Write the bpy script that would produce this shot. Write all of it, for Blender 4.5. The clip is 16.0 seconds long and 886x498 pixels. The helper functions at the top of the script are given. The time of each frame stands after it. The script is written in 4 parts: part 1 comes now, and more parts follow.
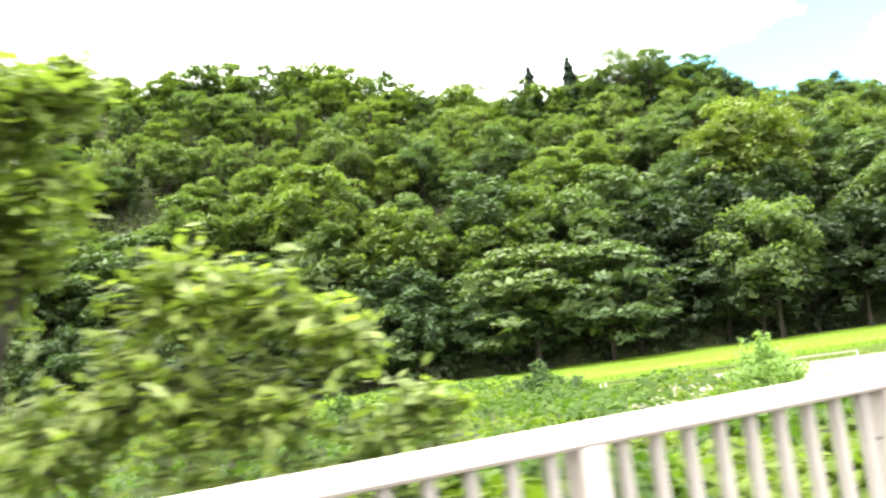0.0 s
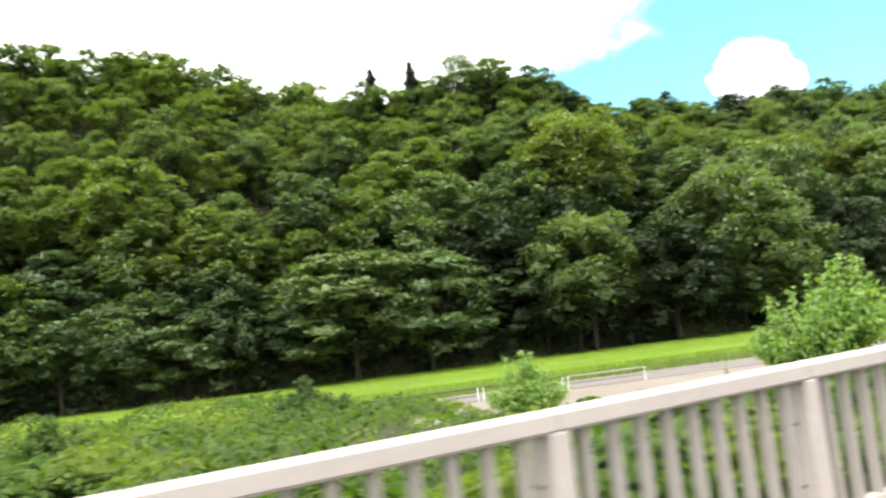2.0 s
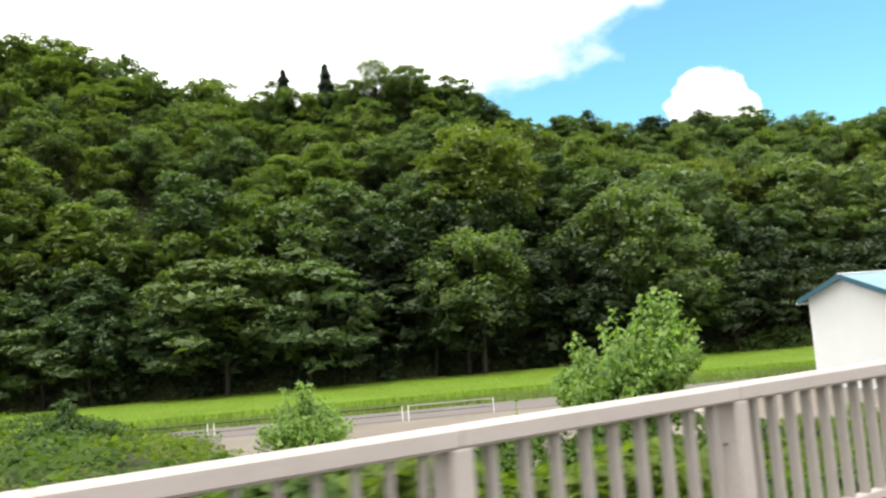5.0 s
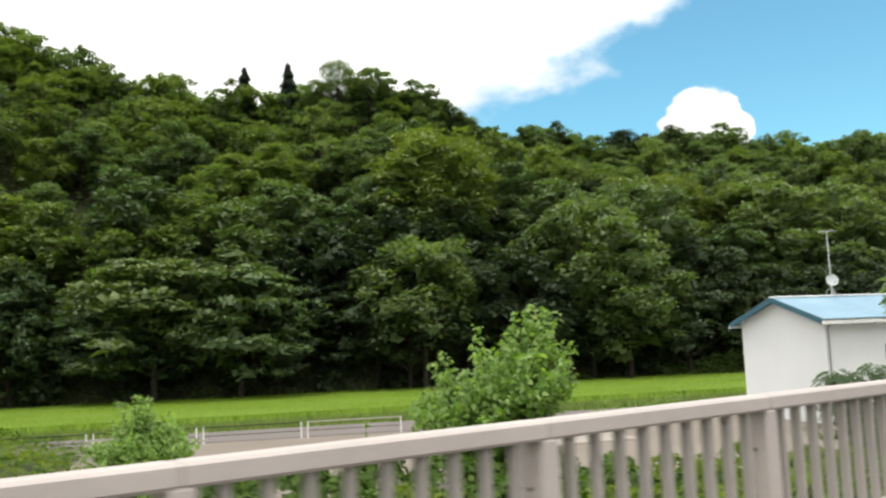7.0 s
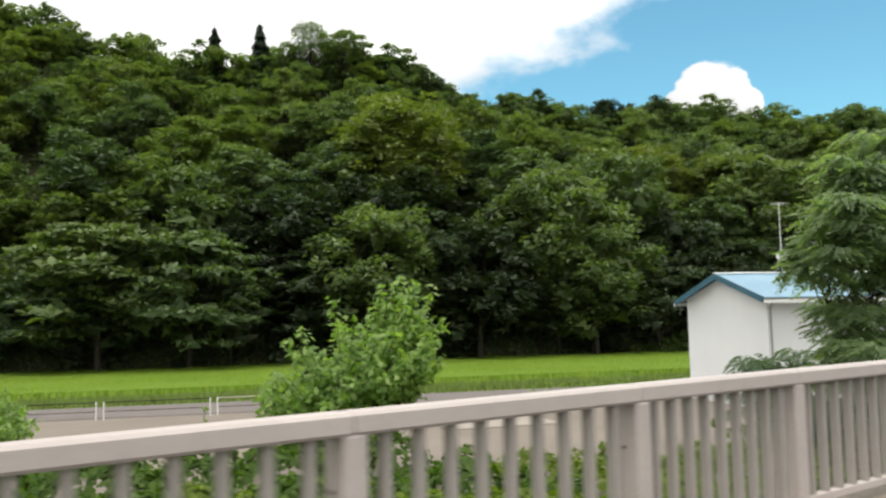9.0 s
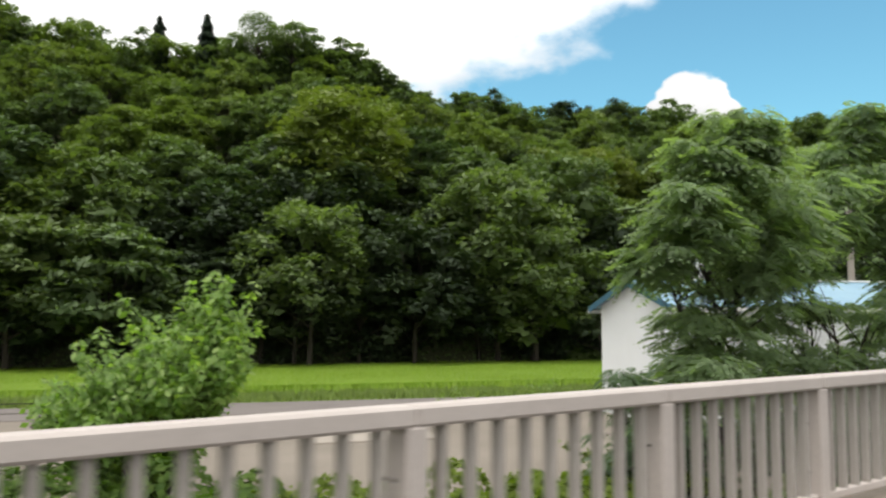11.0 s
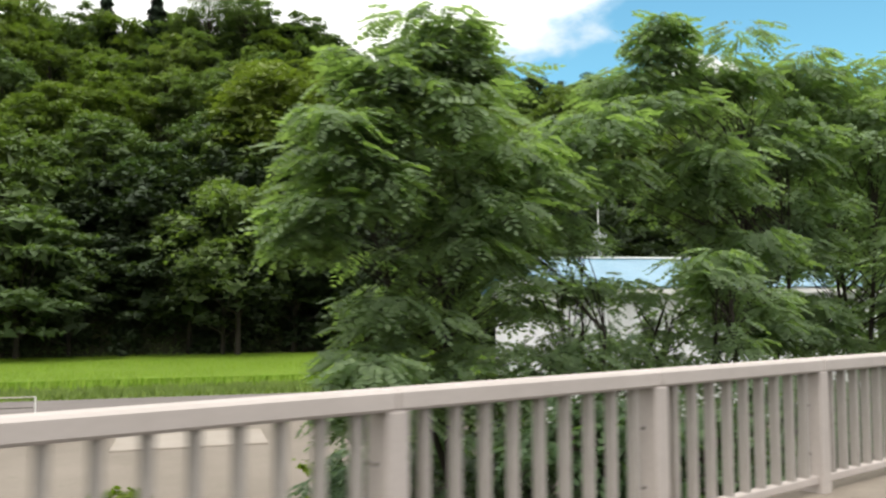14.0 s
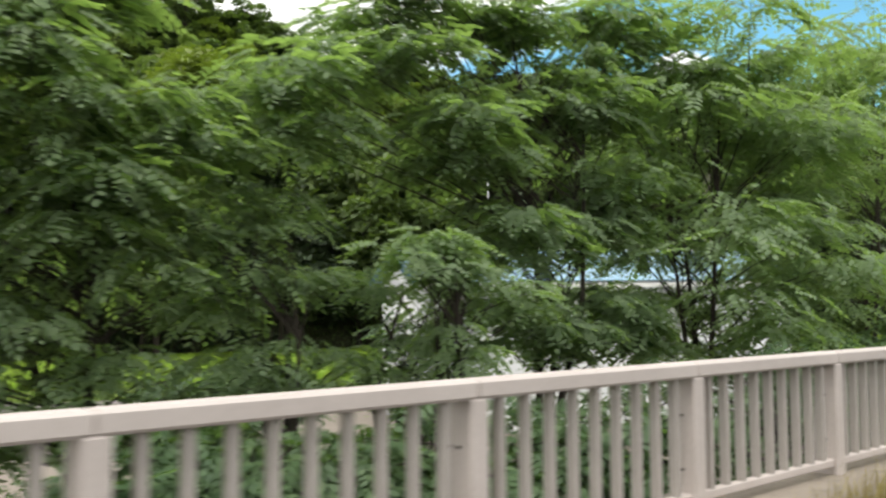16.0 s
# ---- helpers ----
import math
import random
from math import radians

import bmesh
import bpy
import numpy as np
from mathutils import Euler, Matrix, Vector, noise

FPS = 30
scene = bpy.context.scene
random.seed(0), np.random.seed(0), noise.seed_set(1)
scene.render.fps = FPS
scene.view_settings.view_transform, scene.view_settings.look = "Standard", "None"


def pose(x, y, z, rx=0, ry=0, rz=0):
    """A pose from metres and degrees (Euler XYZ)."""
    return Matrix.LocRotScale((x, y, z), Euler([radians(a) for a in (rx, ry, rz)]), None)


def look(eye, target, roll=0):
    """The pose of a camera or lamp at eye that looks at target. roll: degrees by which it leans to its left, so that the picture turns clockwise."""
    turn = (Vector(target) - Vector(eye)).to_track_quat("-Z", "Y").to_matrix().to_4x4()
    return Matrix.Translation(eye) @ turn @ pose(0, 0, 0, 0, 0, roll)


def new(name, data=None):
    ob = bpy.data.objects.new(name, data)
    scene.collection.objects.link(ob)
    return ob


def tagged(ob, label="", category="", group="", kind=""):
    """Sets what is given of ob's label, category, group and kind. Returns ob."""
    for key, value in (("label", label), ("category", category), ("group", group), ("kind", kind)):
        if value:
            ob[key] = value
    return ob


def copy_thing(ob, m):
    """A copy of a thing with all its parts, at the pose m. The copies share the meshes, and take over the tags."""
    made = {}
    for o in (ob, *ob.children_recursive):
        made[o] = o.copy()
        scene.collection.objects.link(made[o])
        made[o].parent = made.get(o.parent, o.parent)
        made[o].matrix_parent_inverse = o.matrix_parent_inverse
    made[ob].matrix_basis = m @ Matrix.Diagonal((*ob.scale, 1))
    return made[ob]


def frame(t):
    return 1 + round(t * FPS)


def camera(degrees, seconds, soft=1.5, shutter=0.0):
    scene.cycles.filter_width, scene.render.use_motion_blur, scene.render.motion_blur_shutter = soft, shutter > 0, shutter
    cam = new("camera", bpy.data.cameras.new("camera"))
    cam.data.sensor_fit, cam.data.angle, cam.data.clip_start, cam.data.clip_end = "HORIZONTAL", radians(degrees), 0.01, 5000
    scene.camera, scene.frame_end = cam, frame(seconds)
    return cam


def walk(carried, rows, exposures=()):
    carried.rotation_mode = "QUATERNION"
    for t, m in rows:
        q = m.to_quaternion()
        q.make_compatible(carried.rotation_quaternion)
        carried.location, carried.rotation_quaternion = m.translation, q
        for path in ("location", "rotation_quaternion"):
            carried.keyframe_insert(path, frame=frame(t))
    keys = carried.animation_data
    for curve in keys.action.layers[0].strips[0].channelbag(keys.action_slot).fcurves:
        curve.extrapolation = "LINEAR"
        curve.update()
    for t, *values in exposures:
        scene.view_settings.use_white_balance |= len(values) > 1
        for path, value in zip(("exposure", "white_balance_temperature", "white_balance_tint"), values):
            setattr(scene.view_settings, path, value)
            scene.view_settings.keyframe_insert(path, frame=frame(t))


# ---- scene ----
# camera, carried along the road at the height of a car window
cam = camera(54.5, 16.0, soft=2.4, shutter=0.6)
METRES, EYE, TILT, LEAN, TURN = 32.0, 1.3, 0.0, 1.7, -23.75
ROWS = [
    (0.0, 0.0, 0.0, 0.0028, 0.64, 6.25, 5.87),
    (0.5, 0.0267, 0.0124, 0.0036, -0.49, 6.08, 6.03),
    (1.0, 0.0548, 0.0243, 0.0045, -2.16, 5.77, 5.82),
    (1.5, 0.0832, 0.0344, 0.0056, -5.27, 5.83, 5.1),
    (2.0, 0.1129, 0.0478, 0.0066, -8.41, 5.57, 5.04),
    (2.5, 0.1427, 0.0637, 0.0067, -11.13, 5.17, 5.01),
    (3.0, 0.1703, 0.0744, 0.0074, -13.03, 5.03, 4.9),
    (3.5, 0.1994, 0.0847, 0.0083, -13.79, 4.93, 4.78),
    (6.0, 0.3455, 0.1452, 0.0132, -10.68, 6.76, 1.41),
    (6.5, 0.3754, 0.1571, 0.0139, -11.86, 6.92, 1.03),
    (7.0, 0.4045, 0.1701, 0.0145, -12.58, 6.73, 0.63),
    (7.5, 0.4335, 0.181, 0.0150, -12.73, 6.15, 0.31),
    (8.0, 0.463, 0.1956, 0.0162, -12.42, 5.15, 0.14),
    (10.5, 0.5987, 0.2575, 0.0201, -13.11, 5.03, -1.39),
    (11.0, 0.627, 0.271, 0.0205, -13.92, 5.08, -1.49),
    (11.5, 0.6553, 0.2839, 0.0210, -14.19, 4.95, -1.48),
    (12.0, 0.6836, 0.2962, 0.0217, -14.11, 4.88, -1.44),
    (12.5, 0.712, 0.3092, 0.0223, -14.06, 4.73, -1.43),
    (13.0, 0.7404, 0.3217, 0.0229, -13.84, 4.52, -1.37),
    (13.5, 0.7695, 0.3355, 0.0235, -13.54, 4.34, -1.24),
    (14.0, 0.7988, 0.3493, 0.0241, -13.14, 4.11, -1.08),
    (14.5, 0.8277, 0.3626, 0.0247, -12.93, 4.02, -0.98),
    (15.0, 0.8567, 0.376, 0.0252, -13.22, 4.21, -1.03),
    (15.5, 0.886, 0.3893, 0.0260, -13.91, 4.11, -1.02),
    (16.0, 0.9138, 0.4024, 0.0266, -14.23, 3.89, -0.79),
]
EXPOSURES = [(0.0, 1.72), (0.5, 1.42), (1.5, 0.90), (3.5, 0.44), (6.0, 0.08), (8.0, -0.22), (11.0, -0.25), (14.0, -0.08), (16.0, 0.0)]
walk(cam, [(t, pose(0, 0, EYE, TILT, LEAN, TURN) @ pose(METRES * x, METRES * y, METRES * z, 90 + pitch, roll, yaw)) for t, x, y, z, yaw, pitch, roll in ROWS], EXPOSURES)

# ---- sky and sun ----
SUN_ELEV, SUN_AZ = radians(70), radians(238)   # azimuth clockwise from +y
world = bpy.data.worlds.new("sky")
scene.world = world
world.use_nodes = True
wn, wl = world.node_tree.nodes, world.node_tree.links
wn.clear()
w_out = wn.new("ShaderNodeOutputWorld")
w_bg = wn.new("ShaderNodeBackground")
w_bg.inputs["Strength"].default_value = 0.15
sky = wn.new("ShaderNodeTexSky")
sky.sky_type = "NISHITA"
sky.sun_disc = False
sky.sun_elevation, sky.sun_rotation = SUN_ELEV, SUN_AZ
w_co = wn.new("ShaderNodeTexCoord")
w_map = wn.new("ShaderNodeMapping")
w_map.inputs["Scale"].default_value = (1.0, 1.0, 1.8)
wl.new(w_co.outputs["Generated"], w_map.inputs["Vector"])
w_noise = wn.new("ShaderNodeTexNoise")
w_noise.inputs["Scale"].default_value = 3.2
w_noise.inputs["Detail"].default_value = 8.0
w_noise.inputs["Roughness"].default_value = 0.52
wl.new(w_map.outputs["Vector"], w_noise.inputs["Vector"])


def sky_math(op, a, b, c=None):
    k = wn.new("ShaderNodeMath")
    k.operation = op
    for sock, v in zip(k.inputs, (a, b, c)):
        if isinstance(v, (int, float)):
            sock.default_value = v
        elif v is not None:
            wl.new(v, sock)
    return k.outputs[0]


def sky_lean(v):
    """How far a direction leans towards v."""
    k = wn.new("ShaderNodeVectorMath")
    k.operation = "DOT_PRODUCT"
    k.inputs[1].default_value = Vector(v).normalized()
    wl.new(w_co.outputs["Generated"], k.inputs[0])
    return k.outputs["Value"]


def sky_step(lo, hi, value):
    k = wn.new("ShaderNodeMapRange")
    k.interpolation_type = "SMOOTHSTEP"
    k.inputs["From Min"].default_value, k.inputs["From Max"].default_value = lo, hi
    wl.new(value, k.inputs["Value"])
    return k.outputs["Result"]


# bright cloud all round and overhead, with blue low down the road, in which a heap cloud stands
w_puff = wn.new("ShaderNodeTexNoise")
w_puff.inputs["Scale"].default_value, w_puff.inputs["Detail"].default_value = 11.0, 6.0
wl.new(w_map.outputs["Vector"], w_puff.inputs["Vector"])
w_bank = sky_math("MULTIPLY_ADD", sky_lean((0.663, 0.383, -0.643)), -3.0, sky_math("MULTIPLY_ADD", w_puff.outputs["Fac"], 0.45, w_noise.outputs["Fac"]))
w_heap = sky_math("MULTIPLY_ADD", sky_lean((0.794, 0.568, 0.218)), 260.0, w_puff.outputs["Fac"])
w_cloud = sky_math("MAXIMUM", sky_step(-0.82, -0.64, w_bank), sky_step(260.20, 260.27, w_heap))
w_mix = wn.new("ShaderNodeMix")
w_mix.data_type = "RGBA"
wl.new(w_cloud, w_mix.inputs["Factor"])
w_clear = wn.new("ShaderNodeMix")
w_clear.data_type, w_clear.blend_type = "RGBA", "MULTIPLY"
w_clear.inputs["Factor"].default_value = 1.0
w_clear.inputs[7].default_value = (0.95, 1.55, 1.45, 1)   # a clear, rather cyan summer sky
wl.new(sky.outputs["Color"], w_clear.inputs[6])
wl.new(w_clear.outputs[2], w_mix.inputs[6])
w_tone = wn.new("ShaderNodeMix")   # cloud, thin and bright to thick and grey
w_tone.data_type = "RGBA"
wl.new(sky_step(0.35, 0.7, w_puff.outputs["Fac"]), w_tone.inputs["Factor"])
w_tone.inputs[6].default_value = (11.6, 11.5, 11.2, 1)
w_tone.inputs[7].default_value = (8.8, 8.8, 8.8, 1)
w_xyz = wn.new("ShaderNodeSeparateXYZ")   # cloud cover is brightest overhead
wl.new(w_co.outputs["Generated"], w_xyz.inputs["Vector"])
w_lift = wn.new("ShaderNodeVectorMath")
w_lift.operation = "SCALE"
wl.new(w_tone.outputs[2], w_lift.inputs[0])
wl.new(sky_math("MULTIPLY_ADD", sky_math("MAXIMUM", w_xyz.outputs["Z"], 0.0), 1.05, 0.62), w_lift.inputs["Scale"])
wl.new(w_lift.outputs["Vector"], w_mix.inputs[7])
wl.new(w_mix.outputs[2], w_bg.inputs["Color"])
wl.new(w_bg.outputs["Background"], w_out.inputs["Surface"])

sun_data = bpy.data.lights.new("sun", "SUN")
sun_data.energy, sun_data.angle, sun_data.color = 1.7, radians(12), (1.0, 0.96, 0.88)
sun = new("sun", sun_data)
sun_dir = Vector((math.sin(SUN_AZ) * math.cos(SUN_ELEV), math.cos(SUN_AZ) * math.cos(SUN_ELEV), math.sin(SUN_ELEV)))
sun.matrix_basis = look(sun_dir * 200, (0, 0, 0))


# ---- materials ----
def shader(name, rough=0.7, metal=0.0, spec=0.5):
    m = bpy.data.materials.new(name)
    m.use_nodes = True
    nt = m.node_tree
    b = nt.nodes["Principled BSDF"]
    b.inputs["Roughness"].default_value = rough
    b.inputs["Metallic"].default_value = metal
    b.inputs["Specular IOR Level"].default_value = spec
    return m, nt.nodes, nt.links, b


def noise_node(n, l, scale, detail=4.0, rough=0.6, space="Object", stretch=(1, 1, 1)):
    co, mp, tx = n.new("ShaderNodeTexCoord"), n.new("ShaderNodeMapping"), n.new("ShaderNodeTexNoise")
    mp.inputs["Scale"].default_value = stretch
    tx.inputs["Scale"].default_value, tx.inputs["Detail"].default_value, tx.inputs["Roughness"].default_value = scale, detail, rough
    l.new(co.outputs[space], mp.inputs["Vector"])
    l.new(mp.outputs["Vector"], tx.inputs["Vector"])
    return tx.outputs["Fac"]


def ramp_node(n, l, fac, stops):
    r = n.new("ShaderNodeValToRGB")
    while len(r.color_ramp.elements) < len(stops):
        r.color_ramp.elements.new(0.5)
    for e, (p, c) in zip(r.color_ramp.elements, stops):
        e.position, e.color = p, (*c, 1)
    l.new(fac, r.inputs["Fac"])
    return r.outputs["Color"]


def mix_colour(n, l, fac, a, b, mode="MIX"):
    m = n.new("ShaderNodeMix")
    m.data_type, m.blend_type = "RGBA", mode
    for sock, v in ((m.inputs["Factor"], fac), (m.inputs[6], a), (m.inputs[7], b)):
        if isinstance(v, (int, float)):
            sock.default_value = v
        elif isinstance(v, tuple):
            sock.default_value = (*v, 1)
        else:
            l.new(v, sock)
    return m.outputs[2]


def bump(n, l, b, fac, strength, distance):
    k = n.new("ShaderNodeBump")
    k.inputs["Strength"].default_value, k.inputs["Distance"].default_value = strength, distance
    l.new(fac, k.inputs["Height"])
    l.new(k.outputs["Normal"], b.inputs["Normal"])


def surface(name, stops, scale, rough=0.8, fine=30.0, relief=0.3, depth=0.01, metal=0.0, stain=None, stretch=(1, 1, 1), spec=0.4):
    """A weathered surface: a broad and a fine noise through a colour ramp, with fine relief."""
    m, n, l, b = shader(name, rough, metal, spec)
    broad, grain = noise_node(n, l, scale, stretch=stretch), noise_node(n, l, fine, stretch=stretch)
    col = ramp_node(n, l, broad, stops)
    col = mix_colour(n, l, 0.35, col, ramp_node(n, l, grain, stops))
    if stain:
        spots = ramp_node(n, l, noise_node(n, l, scale * 2.7, 6.0, 0.7), [(stain[1], (0, 0, 0)), (stain[1] + 0.12, (1, 1, 1))])
        col = mix_colour(n, l, spots, col, stain[0])
    l.new(col, b.inputs["Base Color"])
    bump(n, l, b, grain, relief, depth)
    return m


def leaf_material(name, dark, mid, light, glow=0.35, rough=0.45, spread=0.5):
    """Leaves: colour varies from leaf to leaf and from tree to tree; light comes through them."""
    m, n, l, b = shader(name, rough, 0.0, 0.34)
    geo, info = n.new("ShaderNodeNewGeometry"), n.new("ShaderNodeObjectInfo")
    leaf = ramp_node(n, l, geo.outputs["Random Per Island"], [(0.0, dark), (0.55, mid), (1.0, light)])
    tree = ramp_node(n, l, info.outputs["Random"], [(0.0, (0.55, 0.62, 0.62)), (0.5, (1.0, 1.0, 1.0)), (0.85, (1.10, 1.06, 0.90)), (1.0, (1.18, 1.06, 0.80))])
    col = mix_colour(n, l, spread, leaf, tree, "MULTIPLY")
    l.new(col, b.inputs["Base Color"])
    t = n.new("ShaderNodeBsdfTranslucent")
    l.new(mix_colour(n, l, 1.0, col, (1.3, 1.5, 0.5), "MULTIPLY"), t.inputs["Color"])
    mx = n.new("ShaderNodeMixShader")
    mx.inputs["Fac"].default_value = glow
    l.new(b.outputs["BSDF"], mx.inputs[1])
    l.new(t.outputs["BSDF"], mx.inputs[2])
    l.new(mx.outputs["Shader"], n["Material Output"].inputs["Surface"])
    return m


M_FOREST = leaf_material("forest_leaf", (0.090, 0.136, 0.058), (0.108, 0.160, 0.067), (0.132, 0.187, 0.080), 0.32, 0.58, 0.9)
# upper-slope leaf: paler kind, with the stronger sun up there put into its colour
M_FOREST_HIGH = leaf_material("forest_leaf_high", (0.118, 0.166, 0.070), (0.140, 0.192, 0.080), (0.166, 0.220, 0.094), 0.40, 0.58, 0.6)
# dark-leaved trees, and shade at the wood's foot put into the leaf colour
M_FOREST_DARK_SHADED = leaf_material("forest_leaf_dark_shaded", (0.038, 0.060, 0.028), (0.047, 0.072, 0.033), (0.060, 0.088, 0.040), 0.28, 0.58, 0.8)
M_FOREST_PALE = leaf_material("forest_leaf_pale", (0.110, 0.155, 0.044), (0.127, 0.177, 0.050), (0.149, 0.200, 0.060), 0.40, 0.58, 0.6)
M_FOREST_BRIGHT = leaf_material("forest_leaf_bright", (0.118, 0.168, 0.062), (0.137, 0.191, 0.072), (0.164, 0.218, 0.086), 0.40, 0.58, 0.2)
M_FOREST_OLIVE = leaf_material("forest_leaf_olive", (0.126, 0.164, 0.038), (0.146, 0.188, 0.045), (0.168, 0.212, 0.055), 0.36, 0.58, 0.3)
M_CONIFER = leaf_material("conifer_needles", (0.014, 0.030, 0.016), (0.024, 0.046, 0.022), (0.040, 0.066, 0.030), 0.1, 0.6, 0.5)
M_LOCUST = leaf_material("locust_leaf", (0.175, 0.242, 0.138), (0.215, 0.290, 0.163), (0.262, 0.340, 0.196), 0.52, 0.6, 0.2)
# the same locust leaf, darkened in colour for the shade low down
M_LOCUST_SHADED = leaf_material("locust_leaf_shaded", (0.060, 0.105, 0.050), (0.085, 0.142, 0.066), (0.120, 0.182, 0.088), 0.42, 0.5, 0.2)
M_SHRUB = leaf_material("shrub_leaf", (0.135, 0.230, 0.052), (0.205, 0.315, 0.080), (0.310, 0.410, 0.140), 0.48, 0.5, 0.2)
M_ROADSIDE = leaf_material("roadside_leaf", (0.165, 0.215, 0.062), (0.210, 0.262, 0.076), (0.255, 0.300, 0.098), 0.5, 0.5, 0.2)
M_VINE = leaf_material("weed_leaf", (0.090, 0.132, 0.018), (0.120, 0.170, 0.024), (0.158, 0.216, 0.034), 0.46, 0.85, 0.2)
M_KUDZU = leaf_material("kudzu_leaf", (0.040, 0.080, 0.013), (0.064, 0.116, 0.019), (0.104, 0.164, 0.034), 0.42, 0.85, 0.2)
M_MOUND = leaf_material("mound_vine_leaf", (0.036, 0.072, 0.018), (0.056, 0.100, 0.026), (0.105, 0.160, 0.048), 0.40, 0.8, 0.2)
M_RICE = leaf_material("rice_blade", (0.195, 0.315, 0.026), (0.235, 0.362, 0.032), (0.285, 0.402, 0.045), 0.42, 0.6, 0.1)
M_GRASS = leaf_material("verge_grass", (0.110, 0.170, 0.026), (0.150, 0.220, 0.036), (0.200, 0.270, 0.056), 0.4, 0.6, 0.1)
M_DRY = leaf_material("dry_grass", (0.180, 0.140, 0.060), (0.280, 0.220, 0.100), (0.360, 0.300, 0.150), 0.3, 0.8, 0.1)
M_BARK = surface("bark", [(0.3, (0.022, 0.018, 0.013)), (0.7, (0.052, 0.042, 0.032))], 3.0, 0.95, 22.0, 0.8, 0.02, stretch=(1, 1, 0.25))
M_SOIL = surface("earth", [(0.3, (0.035, 0.040, 0.018)), (0.7, (0.070, 0.075, 0.032))], 0.6, 1.0, 9.0, 0.6, 0.05)
M_PAINT = surface("cream_fence_paint", [(0.3, (0.425, 0.375, 0.345)), (0.7, (0.52, 0.463, 0.430))], 2.2, 0.5, 40.0, 0.12, 0.003, stain=((0.34, 0.28, 0.21), 0.66))
# bars: the fence paint's colour at roughly 0.72
M_BAR = surface("darker_fence_bar", [(0.3, (0.30, 0.272, 0.245)), (0.7, (0.39, 0.355, 0.325))], 2.6, 0.55, 40.0, 0.12, 0.003, stain=((0.24, 0.21, 0.16), 0.64))
M_CONCRETE = surface("kerb_concrete", [(0.3, (0.165, 0.138, 0.11)), (0.7, (0.28, 0.24, 0.195))], 1.6, 0.9, 35.0, 0.5, 0.006, stain=((0.13, 0.11, 0.085), 0.58))
M_YARD = surface("yard_concrete", [(0.3, (0.165, 0.140, 0.112)), (0.7, (0.235, 0.202, 0.168))], 0.35, 0.95, 14.0, 0.4, 0.01, stain=((0.17, 0.15, 0.115), 0.6))
M_PAD = surface("pale_concrete", [(0.3, (0.27, 0.235, 0.195)), (0.7, (0.34, 0.30, 0.26))], 0.8, 0.9, 20.0, 0.3, 0.006)
M_ASPHALT = surface("asphalt", [(0.3, (0.130, 0.113, 0.104)), (0.7, (0.185, 0.163, 0.150))], 0.5, 0.9, 60.0, 0.5, 0.006)
M_ROAD = surface("main_road_asphalt", [(0.3, (0.05, 0.05, 0.05)), (0.7, (0.085, 0.083, 0.08))], 0.8, 0.9, 80.0, 0.5, 0.006)
M_WALL = surface("white_siding", [(0.3, (0.79, 0.81, 0.82)), (0.7, (0.85, 0.87, 0.88))], 0.7, 0.6, 25.0, 0.08, 0.003, stain=((0.60, 0.58, 0.54), 0.68))
M_ROOF = surface("blue_roof_sheet", [(0.3, (0.15, 0.27, 0.36)), (0.7, (0.22, 0.36, 0.45))], 0.6, 0.38, 18.0, 0.08, 0.003, stain=((0.26, 0.36, 0.40), 0.62))
M_TRIM = surface("teal_trim", [(0.3, (0.045, 0.12, 0.17)), (0.7, (0.07, 0.16, 0.21))], 1.0, 0.45, 20.0, 0.05, 0.002)
M_WHITE = surface("white_enamel", [(0.3, (0.72, 0.72, 0.70)), (0.7, (0.82, 0.82, 0.80))], 2.0, 0.45, 30.0, 0.08, 0.002, stain=((0.45, 0.38, 0.30), 0.68))
M_STEEL = surface("galvanised_steel", [(0.3, (0.35, 0.35, 0.35)), (0.7, (0.5, 0.5, 0.5))], 4.0, 0.4, 40.0, 0.1, 0.002, metal=0.8)
M_RED = surface("faded_red_board", [(0.38, (0.33, 0.105, 0.095)), (0.47, (0.38, 0.19, 0.165)), (0.56, (0.45, 0.35, 0.30))], 3.4, 0.7, 45.0, 0.25, 0.004, stretch=(0.6, 1, 3))
M_WOOD = surface("bare_timber", [(0.3, (0.27, 0.18, 0.11)), (0.7, (0.48, 0.36, 0.25))], 3.0, 0.8, 40.0, 0.4, 0.004, stretch=(0.3, 1, 3))
M_GLASS, _n, _l, _b = shader("window_glass", 0.08, 0.0, 0.6)
_b.inputs["Base Color"].default_value = (0.05, 0.05, 0.055, 1)


# ---- mesh helpers ----
def link(name, mesh, material, parent=None, label="", kind=""):
    ob = new(name, mesh)
    if material:
        mesh.materials.append(material) if not mesh.materials else None
    ob.parent = parent
    return tagged(ob, label, kind=kind)


def part(name, bm, material, parent=None, label=""):
    mesh = bpy.data.meshes.new(name)
    bm.to_mesh(mesh)
    bm.free()
    return link(name, mesh, material, parent, label)


def thing(name, m, label, category, group="", kind=""):
    ob = new(name)
    ob.matrix_basis = m
    return tagged(ob, label, category, group, kind)


